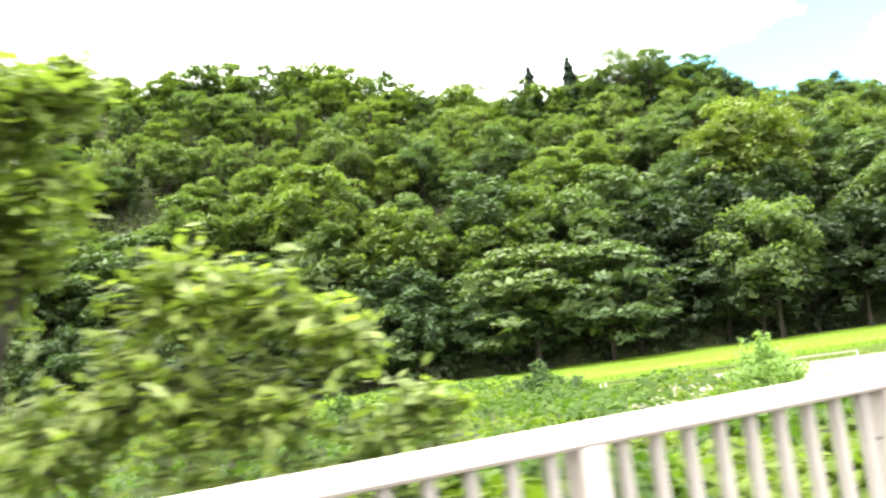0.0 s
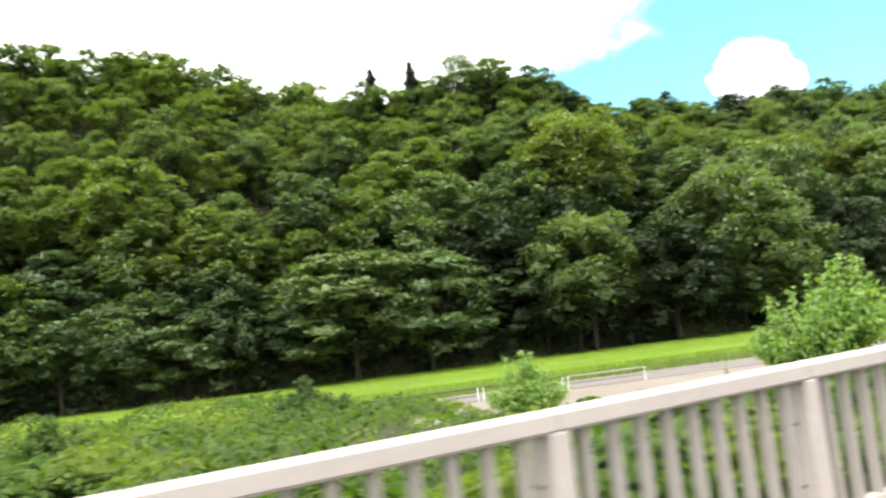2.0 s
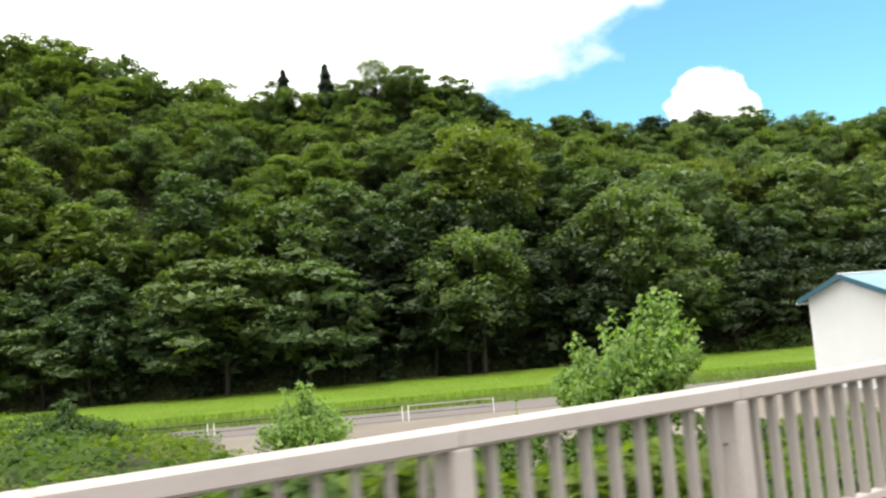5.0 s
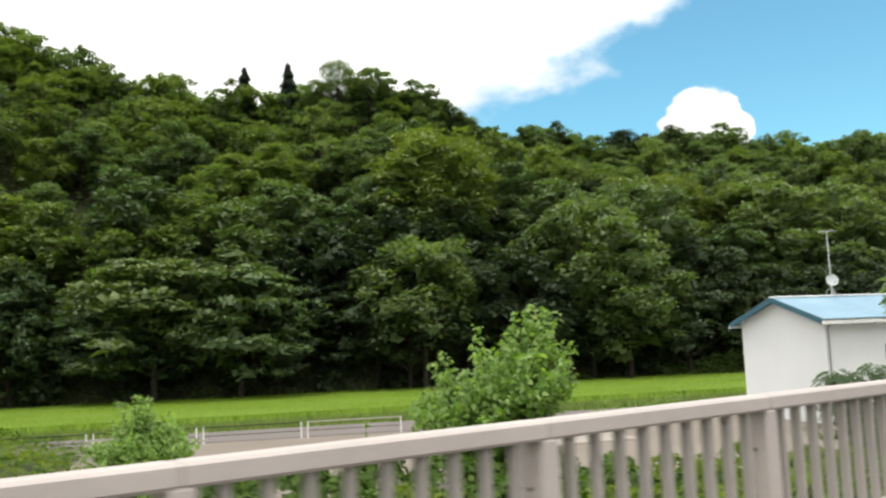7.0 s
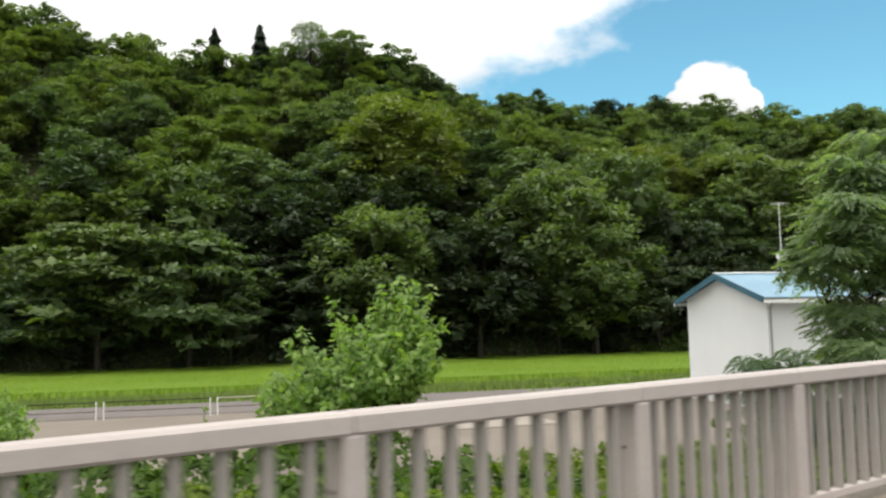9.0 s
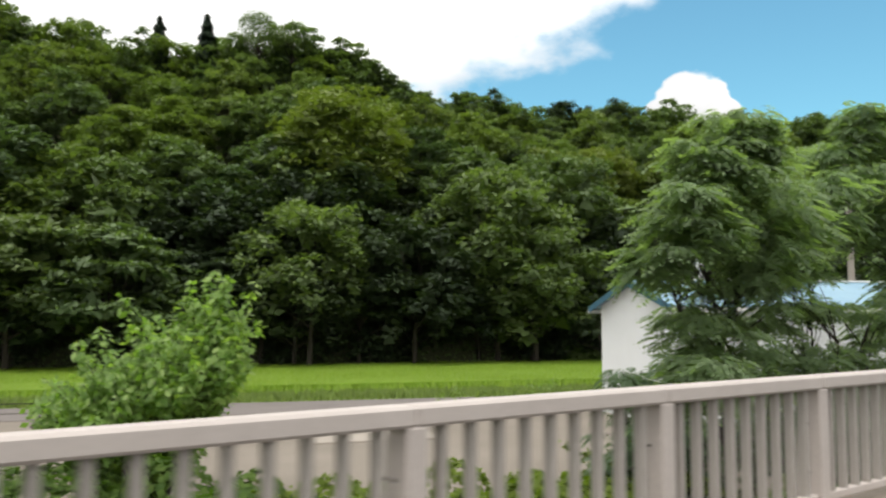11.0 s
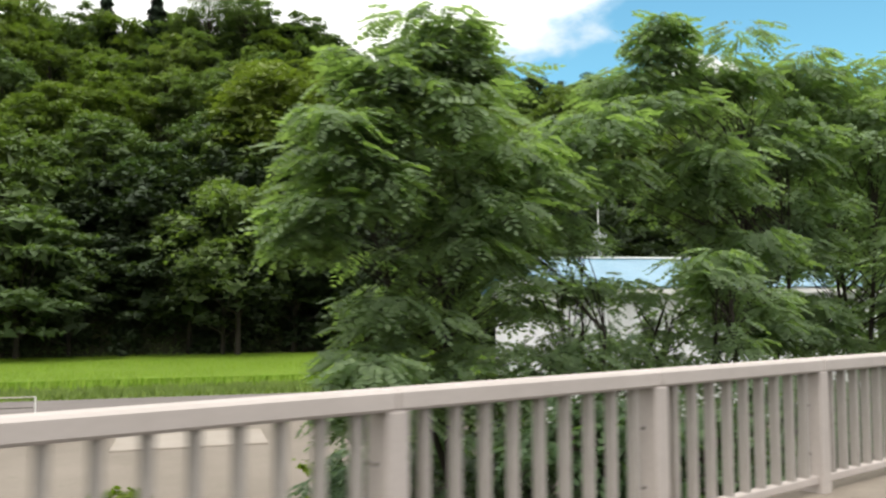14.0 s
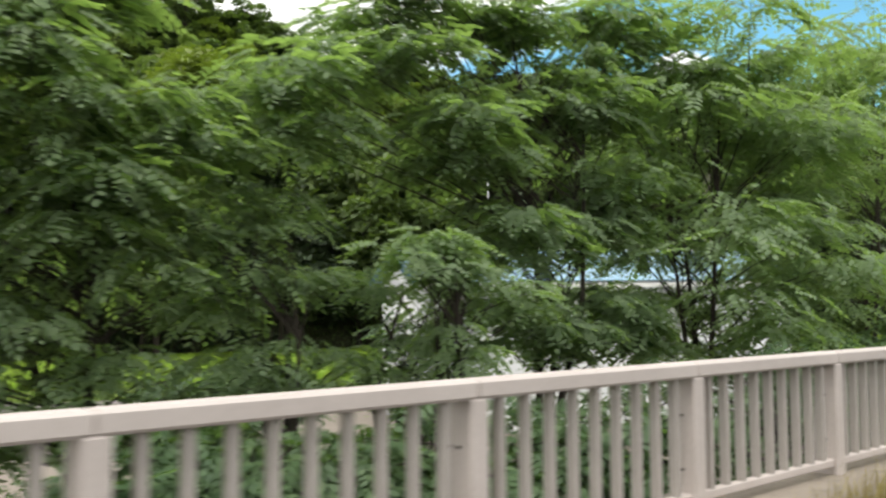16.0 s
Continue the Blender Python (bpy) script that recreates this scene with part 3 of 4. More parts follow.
LOW = [broadleaf(60 + k, 9.0, 3.6, 9, 6, 12, 0.70, M_FOREST_DARK_SHADED, low=0.05) for k in range(2)]
CONIFER = conifer(5, 9.0, 2.5, 0.5, M_CONIFER)


def crown_of(tree):
    return next(o.data for o in tree.children if o.name.startswith("crown"))


def joined(name, crowns, material, label):
    """The far rows of the wood, crown by crown in one mesh."""
    V, F, K, base = [], [], [], 0
    for mesh, m in crowns:
        co, fc, nr = np.empty(len(mesh.vertices) * 3, np.float32), np.empty(len(mesh.polygons) * 3, np.int32), np.empty(len(mesh.loops) * 3, np.float32)
        mesh.vertices.foreach_get("co", co)
        mesh.loops.foreach_get("vertex_index", fc)
        mesh.corner_normals.foreach_get("vector", nr)
        rot, shift = np.array(m.to_3x3()), np.array(m.translation)
        V.append(co.reshape(-1, 3) @ rot.T + shift)
        K.append(nr.reshape(-1, 3)[np.argsort(fc, kind="stable")] @ rot.T)
        F.append(fc.reshape(-1, 3) + base)
        base += len(mesh.vertices)
    me = soften(fast_mesh(name, np.concatenate(V), np.concatenate(F)), np.concatenate(K))
    return tagged(link(name, me, material), label, "wood", kind="stuff")


def forest():
    far = {True: [], False: []}
    rng = random.Random(7)
    rows = [(2.0, 4.8), (5.4, 4.8), (8.2, 4.8), (11, 4.8), (15.5, 4.4), (19.5, 3.6), (23, 3.4), (26.5, 3.2), (29.5, 2.9), (32.5, 2.9), (36, 3.4)]
    for r, (s, gap) in enumerate(rows):
        a = -34 - s * (0.7 if r < 6 else 0.95)
        while a < 84 + s * 0.55:
            x, y = world_at(a + rng.uniform(-1.4, 1.4), s + rng.uniform(-1.7, 1.7) * (0.6 if r == 0 else 1))
            pale = rng.random() < ((0.05 if r < 3 else 0.16) if a > 16 else (0.34 if r < 2 else 0.6))
            # front rows past a = 13: darker leaves, partly standing in for overhang shade
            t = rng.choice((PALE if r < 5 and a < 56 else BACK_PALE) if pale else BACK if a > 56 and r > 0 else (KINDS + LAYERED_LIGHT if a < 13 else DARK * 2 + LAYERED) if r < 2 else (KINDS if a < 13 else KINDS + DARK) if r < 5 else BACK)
            k = rng.uniform(0.9, 1.3) if r < 3 else rng.uniform(0.66, 0.95) if r < 5 else rng.uniform(0.52, 0.80)
            if r > 6:
                kz = k * rng.uniform(0.85, 1.1)
                far[pale].append((crown_of(rng.choice(FAR_PALE if pale else FAR)), Matrix.Translation((x, y, float(land(x, y)) - 1.2)) @ Matrix.Rotation(rng.uniform(0, 6.28), 4, "Z") @ Matrix.Diagonal((k, k, kz, 1))))
                a += gap * rng.uniform(0.75, 1.25)
                continue
            place(t, x, y, rng.uniform(0, 6.28), k, "yellow-green leafy tree in the hillside wood" if pale else "dark green leafy tree in the hillside wood", WOOD, sink=0.8 if r < 2 else 0.2 if r < 5 else 0.4, kz=rng.uniform(0.85, 1.1))
            a += gap * rng.uniform(0.75, 1.25) * (0.85 if a < 8 and 3 < r < 8 else 1)
    joined("far_wood", far[False], M_FOREST_HIGH, "green tree crowns close together along the hilltop")
    joined("far_wood", far[True], M_FOREST_PALE, "yellow-green tree crowns among those on the hilltop")


forest()
for a, s, k in ((12.4, 30, 0.84), (17.0, 30, 0.88), (20.2, 29, 0.66), (-11.4, 34, 0.55)):
    place(CONIFER, *world_at(a, s), a, k, "slim dark conifer on the skyline", "skyline conifers")
# the tall thin-crowned trees on the shoulder, and the broad trees that stand out below it
place(TALL, *world_at(22.0, 27), 0.4, 0.63, "tall tree with a thin open crown", WOOD, sink=0.0)
place(TALL, *world_at(25.2, 27), 2.4, 0.57, "tall tree with a thin open crown", WOOD, sink=0.0)
place(TALL, *world_at(19.9, 28), 4.1, 0.46, "tall tree with a thin open crown", WOOD, sink=0.0)
for k, (a, s, size) in enumerate(((28.2, 29, 0.54), (30.6, 29.5, 0.52), (33.0, 29.5, 0.52), (35.2, 29, 0.50), (37.2, 29, 0.45), (43.6, 30, 0.60), (46.0, 30, 0.62), (55.2, 30, 0.58), (58.4, 30.5, 0.50), (61.0, 30, 0.56))):
    place(DARK[k % 3], *world_at(a, s), 1.7 * k, size, "dark round-headed tree on the skyline", WOOD, sink=0.5)
for k, (a, s) in enumerate(((5.5, 31), (8.6, 31.5), (10.6, 31), (14.6, 31.5), (18.8, 31), (21.0, 31.5), (24.2, 31), (26.6, 31))):
    place(KINDS[k % 4], *world_at(a, s), 2.3 * k, 0.44, "dark green leafy tree in the hillside wood", WOOD, sink=0.9)
place(BRIGHT[0], *world_at(25.0, 0.0), 0.4, 1.18, "round grey-green tree at the foot of the wood", WOOD, kz=1.18)
place(BRIGHT[1], *world_at(38.9, 2.4), 1.4, 1.40, "broad yellow-green tree at the foot of the wood", WOOD, kz=1.28)
place(BRIGHT[0], *world_at(41.2, 0.4), 3.1, 1.16, "broad yellow-green tree at the foot of the wood", WOOD, kz=1.08)
place(DARK[1], *world_at(32.4, 1.2), 3.1, 1.20, "dark green leafy tree in the hillside wood", WOOD)
place(OLIVE, *world_at(28.2, 9.5), 2.4, 1.50, "large domed olive-green tree on the slope", WOOD)
for a, s, size in ((47.0, 12.5, 0.95), (52.5, 13.5, 0.9), (58.5, 12.0, 0.95)):
    place(OLIVE, *world_at(a, s), a, size, "olive-green leafy tree on the slope", WOOD)
place(LAYERED_LIGHT[0], *world_at(6.3, 0.6), 0.9, 1.38, "wide dark tree with layered branches", WOOD, sink=0.9)
place(LAYERED_LIGHT[1], *world_at(12.0, 0.8), 2.9, 1.28, "wide dark tree with layered branches", WOOD, sink=0.9)
rng_low = random.Random(17)
# bushes whose leaf colour carries the shade under the front crowns
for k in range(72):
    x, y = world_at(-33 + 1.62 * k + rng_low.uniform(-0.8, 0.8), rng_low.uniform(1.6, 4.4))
    place(rng_low.choice(LOW), x, y, rng_low.uniform(0, 6.28), rng_low.uniform(0.26, 0.44), "leafy bush with shade-darkened leaves at the foot of the wood", "bushes at the foot of the wood", sink=0.5, name="bush")
for t in KINDS + DARK + PALE + BRIGHT + BACK + BACK_PALE + FAR + FAR_PALE + LAYERED + LAYERED_LIGHT + LOW + [OLIVE, TALL, CONIFER]:
    discard(t)


def carpet(name, g, x, y, z, leaf, material, label, category, up=1.0, width=0.75):
    """Loose leaves lying over one another."""
    n = len(x)
    nrm = g.normal(0, 0.5, (n, 3)) + np.array([0, -0.25, up])
    size = leaf * (0.6 + 0.8 * g.random(n))
    me = leaf_mesh(name, g, np.stack([x, y, z], 1), nrm, size, size * width)
    return tagged(link(name, me, material), label, category, kind="stuff")


def undergrowth(seed, n, a0, a1, s0, s1, tall, leaf, material, label):
    g = np.random.default_rng(seed)
    a, s = g.uniform(a0, a1, n), g.uniform(s0, s1, n)
    x, y = U.x * a + N.x * (s + FOOT), U.y * a + N.y * (s + FOOT)
    hump = 0.5 + 0.5 * np.sin(a * 0.9 + np.sin(a * 0.31) * 2) * np.cos(s * 0.8)
    z = land(x, y) + g.random(n) ** 0.7 * (0.3 + tall * hump) * smooth(s0 - 0.3, s0 + 2.0, s)
    carpet("undergrowth", g, x, y, z, leaf, material, label, "undergrowth")


undergrowth(3, 26000, -40, 90, 0.8, 6.0, 1.1, 0.24, M_FOREST, "dark low bushes at the foot of the wood")
undergrowth(5, 19000, -66, 14, 5.0, 34.0, 1.6, 0.5, M_FOREST_HIGH, "leafy undergrowth between the trees on the slope")
undergrowth(6, 16000, 14, 90, 5.0, 34.0, 1.6, 0.5, M_FOREST_HIGH, "leafy undergrowth between the trees on the slope")
undergrowth(8, 15000, -60, 90, 28.0, 40.0, 2.6, 0.55, M_FOREST_HIGH, "leafy undergrowth between the trees on the slope")
undergrowth(4, 14000, 44, 80, -1.0, 2.4, 2.4, 0.29, M_FOREST_PALE, "light green scrub beside the rice field")

# ---- rice field, lane and yard ----
TURN_AS = Matrix.Rotation(math.atan2(U.y, U.x), 4, "Z") @ Matrix.Translation((0, FOOT, 0))   # from (a, s) to the world
FIELD_Z = -2.15


def slab(name, a0, a1, s0, s1, top, material, label, category):
    bm = bmesh.new()
    box(bm, a0, a1, s0, s1, -2.6, top, 0.02, TURN_AS)
    return tagged(part(name, bm, material), label, category, kind="structure")


def blades(name, seed, n, a0, a1, s0, s1, pitch, h0, h1, w, base, material, label, category):
    """Upright tufts, in rows if pitch is given."""
    g = np.random.default_rng(seed)
    a, s = g.uniform(a0, a1, n), g.uniform(s0, s1, n)
    if pitch:
        s = np.round(s / pitch) * pitch + g.normal(0, 0.04, n)
    x, y = U.x * a + N.x * (s + FOOT), U.y * a + N.y * (s + FOOT)
    h = h0 + (h1 - h0) * g.random(n) + 0.05 * np.sin(a * 0.4) * np.sin(s * 0.7)
    root = np.stack([x, y, np.full(n, base)], 1)
    ang = g.uniform(-1.3, 1.3, n) + math.atan2(U.y, U.x)
    side = np.stack([np.cos(ang), np.sin(ang), np.zeros(n)], 1) * w
    tip = root + np.stack([g.normal(0, 0.12, n), g.normal(0, 0.12, n), h], 1)
    v = np.stack([root - side * 0.6, root + side * 0.6, tip + side * 0.3], 1).reshape(-1, 3)
    me = fast_mesh(name, v, np.arange(3 * n).reshape(-1, 3))
    edge = (1 - smooth(s0, s0 + 0.7, s))[:, None]   # the outermost plants face the lane
    face = np.array([[0, 0, 1.0]]) * (1 - 0.75 * edge) - np.array([[N.x, N.y, 0]]) * edge + g.normal(0, 0.22, (n, 3))
    soften(me, np.repeat(face, 3, axis=0))
    return tagged(link(name, me, material), label, category, kind="stuff")


slab("rice_field", -34, 75, -16.6, 1.6, FIELD_Z + 0.46, M_RICE, "dense green rice filling a low flat paddy", "rice field")
blades("rice_plants", 8, 76000, -34, 75, -17.3, 1.7, 0.0, 0.54, 0.62, 0.12, FIELD_Z, M_RICE, "bright yellow-green young rice standing close together", "rice")
slab("verge", -30, 80, -20.4, -17.0, -2.12, M_GRASS, "grassy strip between lane and rice", "verge")
blades("verge_grass", 9, 20000, -30, 80, -20.5, -17.4, 0, 0.16, 0.40, 0.07, -2.13, M_GRASS, "short green grass beside the lane", "grass")
slab("lane", -30, 90, -25.0, -20.4, -2.14, M_ASPHALT, "pale grey asphalt lane beside the rice field", "lane")
slab("yard", 0, 42, -48, -25.0, -2.17, M_YARD, "worn beige concrete yard below the road", "yard")
bm = bmesh.new()
box(bm, -1.9, 1.9, -1.3, 1.3, -2.3, -2.12, 0.02, Matrix.Translation((36.3, 22.2, 0)) @ Matrix.Rotation(-0.36, 4, "Z"))
tagged(part("concrete_pad", bm, M_PAD), "light concrete pad set in the yard", "concrete pad", kind="structure")


def pipe_rail(m, last):
    """A low white railing: two posts with a bend into the top bar, and a lower bar."""
    rail = thing("pipe_railing", m, "low white tube railing beside the lane", "railing", "railings beside the lane")
    for x in (0.0, 3.85):
        bm = bmesh.new()
        tube(bm, [Vector((x, 0, -0.1)), Vector((x, 0, 0.66))], [0.027, 0.027], 8)
        part("post", bm, M_WHITE, rail)
    for z, r in ((0.64, 0.019), (0.30, 0.014)):
        bm = bmesh.new()
        tube(bm, [Vector((0, 0, z)), Vector((3.85, 0, z))], [r, r], 8)
        part("bar", bm, M_PAINT if z > 0.5 and last else M_BARK, rail, "" if z > 0.5 and last else "rusty bar")
    return rail


for k in range(4):
    x, y = world_at(18.9 - 4.12 * (k + 1) + 0.27, -25.35)
    pipe_rail(Matrix.Translation((x, y, -2.17)) @ Matrix.Rotation(math.atan2(U.y, U.x), 4, "Z"), k == 0)


# ---- the white shed ----
def shed():
    W, L, H, R, base = 5.3, 11.0, 1.86, 2.72, -2.2
    m = Matrix.Translation((45.2, 17.6, 0)) @ Matrix.Rotation(math.atan2(-0.363, 0.933), 4, "Z")
    house = thing("shed", m, "white shed with a blue sheet-metal gable roof", "shed")

    def wall(name, outline, thick):
        bm = bmesh.new()
        front = [bm.verts.new(p) for p in outline]
        back = [bm.verts.new(Vector(p) + Vector(thick)) for p in outline]
        bm.faces.new(front)
        bm.faces.new(back[::-1])
        n = len(outline)
        for k in range(n):
            bm.faces.new((front[k], back[k], back[(k + 1) % n], front[(k + 1) % n]))
        bmesh.ops.recalc_face_normals(bm, faces=bm.faces)
        return part(name, bm, M_WALL, house)

    wall("gable_wall", [(0, 0, base), (0, W, base), (0, W, H), (0, W / 2, R - 0.06), (0, 0, H)], (0.12, 0, 0))
    wall("gable_wall", [(L, 0, base), (L, W, base), (L, W, H), (L, W / 2, R - 0.06), (L, 0, H)], (-0.12, 0, 0))
    wall("side_wall", [(0.12, 0, base), (L - 0.12, 0, base), (L - 0.12, 0, H), (0.12, 0, H)], (0, 0.12, 0))
    wall("side_wall", [(0.12, W, base), (L - 0.12, W, base), (L - 0.12, W, H), (0.12, W, H)], (0, -0.12, 0))
    over, slope = 0.35, (R - H) / (W / 2)
    for sgn in (-1, 1):
        bm = bmesh.new()
        n = 156
        prev = None
        for k in range(n + 1):
            x = -over + (L + 2 * over) * k / n
            lift = 0.03 if k % 2 else 0.0
            ring = []
            for d in (0.0, W / 2 + over):
                for t in (0.0, 0.03):
                    ring.append(bm.verts.new((x, W / 2 + sgn * d, R - slope * d + lift + t)))
            if prev:
                for a, b in ((0, 2), (3, 1), (1, 0), (2, 3)):
                    bm.faces.new((prev[a], prev[b], ring[b], ring[a]))
            prev = ring
        bmesh.ops.recalc_face_normals(bm, faces=bm.faces)
        part("roof_sheet", bm, M_ROOF, house)
        for x0 in (-over - 0.03, L + over):
            bm = bmesh.new()
            run = W / 2 + over
            ang = math.atan(slope)
            box(bm, x0, x0 + 0.03, 0, run / math.cos(ang), -0.16, 0.06, 0.004, Matrix.Translation((0, W / 2, R)) @ (Matrix.Rotation(-ang, 4, "X") if sgn > 0 else Matrix.Rotation(ang, 4, "X") @ Matrix.Diagonal((1, -1, 1, 1))))
            bmesh.ops.recalc_face_normals(bm, faces=bm.faces)
            part("bargeboard", bm, M_TRIM, house)
        ye = W / 2 + sgn * (W / 2 + over + 0.03)
        bm = bmesh.new()
        zg = H - slope * over
        box(bm, -over, L + over, ye - 0.055, ye - 0.045, zg - 0.17, zg - 0.045, 0.002)
        box(bm, -over, L + over, ye + 0.045, ye + 0.055, zg - 0.17, zg - 0.045, 0.002)
        box(bm, -over, L + over, ye - 0.045, ye + 0.045, zg - 0.17, zg - 0.16, 0.002)
        part("gutter", bm, M_WHITE, house, "white rain gutter")
        for k in range(12):
            bm = bmesh.new()
            x = -over + 0.3 + k * (L + 2 * over - 0.6) / 11
            box(bm, x - 0.02, x + 0.02, ye - 0.06, ye + 0.06, zg - 0.186, zg - 0.171, 0.003)
            part("gutter_bracket", bm, M_TRIM, house)
    bm = bmesh.new()
    box(bm, -over, L + over, W / 2 - 0.14, W / 2 + 0.14, R + 0.02, R + 0.09, 0.02)
    part("ridge_cap", bm, M_WHITE, house, "pale ridge capping")
    bm = bmesh.new()
    tube(bm, [Vector((0.08, -0.34, H - 0.16)), Vector((0.08, -0.06, H - 0.4)), Vector((0.08, -0.06, base))], [0.035, 0.035, 0.035], 8)
    part("downpipe", bm, M_STEEL, house, "grey downpipe")
    win = thing("window", Matrix.Identity(4), "", "")
    for key in ("label", "category"):
        if key in win:
            del win[key]
    win.parent = house
    bm = bmesh.new()
    box(bm, 2.70, 3.06, -0.03, 0.0, 0.17, 0.71, 0.004)
    part("pane", bm, M_GLASS, win, "dark window glass")
    for b in ((2.66, 3.10, 0.13, 0.17), (2.66, 3.10, 0.71, 0.75), (2.66, 2.70, 0.17, 0.71), (3.06, 3.10, 0.17, 0.71)):
        bm = bmesh.new()
        box(bm, b[0], b[1], -0.05, 0.0, b[2], b[3], 0.004)
        part("frame", bm, M_STEEL, win)
    # dish and mast on the ridge
    mast = thing("satellite_dish", m @ Matrix.Translation((2.65, W / 2, R + 0.08)), "white satellite dish on a thin antenna mast", "satellite dish")
    bm = bmesh.new()
    tube(bm, [Vector((0, 0, 0)), Vector((0, 0, 2.75))], [0.022, 0.014], 6)
    part("mast", bm, M_WHITE, mast)
    for k in range(3):
        bm = bmesh.new()
        ang = 2.1 * k + 0.4
        tube(bm, [Vector((0.32 * math.cos(ang), 0.32 * math.sin(ang), -0.1)), Vector((0, 0, 0.45))], [0.012, 0.012], 5)
        part("stay", bm, M_STEEL, mast)
    bm = bmesh.new()
    rings = []
    for i in range(6):
        r = 0.25 * i / 5
        rings.append([bm.verts.new((r * math.cos(a), r * math.sin(a), 1.1 * r * r)) for a in (2 * math.pi * k / 24 for k in range(24))] if i else [bm.verts.new((0, 0, 0))])
    for k in range(24):
        bm.faces.new((rings[0][0], rings[1][k], rings[1][(k + 1) % 24]))
        for a, b in zip(rings[1:], rings[2:]):
            bm.faces.new((a[k], b[k], b[(k + 1) % 24], a[(k + 1) % 24]))
    bmesh.ops.solidify(bm, geom=bm.faces[:], thickness=0.01)
    aim = m.to_3x3().inverted() @ Vector((-0.72, -0.66, 0.20))
    turn = aim.to_track_quat("Z", "Y").to_matrix().to_4x4()
    bmesh.ops.transform(bm, matrix=Matrix.Translation((0, -0.06, 0.62)) @ turn, verts=bm.verts[:])
    part("dish", bm, M_WHITE, mast)
    bm = bmesh.new()
    tube(bm, [Vector((0, -0.08, 0.42)), Vector((0, -0.36, 0.60))], [0.01, 0.01], 5)
    part("feed_arm", bm, M_STEEL, mast)
    for k in range(4):
        bm = bmesh.new()
        tube(bm, [Vector((-0.35 + 0.03 * k, -0.2 + 0.14 * k, 2.7)), Vector((0.35 - 0.03 * k, -0.2 + 0.14 * k, 2.7))], [0.008, 0.008], 5)
        part("aerial_rod", bm, M_STEEL, mast)


shed()


# ---- pole beyond the shed ----
def utility_pole(x, y, top):
    z0 = float(land(x, y)) - 0.4
    pole = thing("utility_pole", Matrix.Translation((x, y, z0)), "grey concrete utility pole standing past the shed", "utility pole")
    h = top - z0
    bm = bmesh.new()
    tube(bm, [Vector((0, 0, 0)), Vector((0, 0, h * 0.5)), Vector((0, 0, h))], [0.17, 0.145, 0.12], 16)
    part("shaft", bm, M_PAD, pole)
    for z in (h * 0.45, h * 0.62, h * 0.80):
        bm = bmesh.new()
        bmesh.ops.create_cone(bm, cap_ends=True, segments=16, radius1=0.165, radius2=0.165, depth=0.05, matrix=Matrix.Translation((0, 0, z)))
        part("band", bm, M_STEEL, pole, "steel band")


utility_pole(58.6, 18.5, 8.5)


# ---- roadside growth ----
def compound_leaves(name, g, p, axis_dir, normal, length, pairs=5, outward=0.0):
    """Feathery leaves: pairs of small oval leaflets along a drooping stalk."""
    n = len(p)
    normal = unit(normal)
    ax = unit(axis_dir - (axis_dir * normal).sum(1, keepdims=True) * normal)
    side = np.cross(normal, ax)
    P, Nn, A, S = [], [], [], []
    for k in range(pairs * 2 + 1):
        t = (k // 2 + 0.7) / (pairs + 0.3) if k < pairs * 2 else 1.02
        sg = 0.0 if k == pairs * 2 else (1 if k % 2 else -1)
        droop = -0.28 * t * t
        lf = length * 0.33 * (1 - 0.25 * abs(t - 0.5))
        away = unit(side * sg + ax * (0.35 if sg else 1.0))
        P.append(p + ax * (length * t)[:, None] + normal * (length * droop)[:, None] + away * (lf * 0.5)[:, None])
        Nn.append(normal + side * sg * 0.25 + g.normal(0, 0.15, (n, 3)))
        A.append(away)
        S.append(lf)
    P, Nn, A, S = np.concatenate(P), np.concatenate(Nn), np.concatenate(A), np.concatenate(S)
    me = leaf_mesh(name, g, P, Nn, S, S * 0.66, along=A, fold=0.1)
    spray = np.tile(normal + outward, (pairs * 2 + 1, 1)) + unit(Nn) * 0.5
    return soften(me, np.repeat(spray, 4, axis=0))


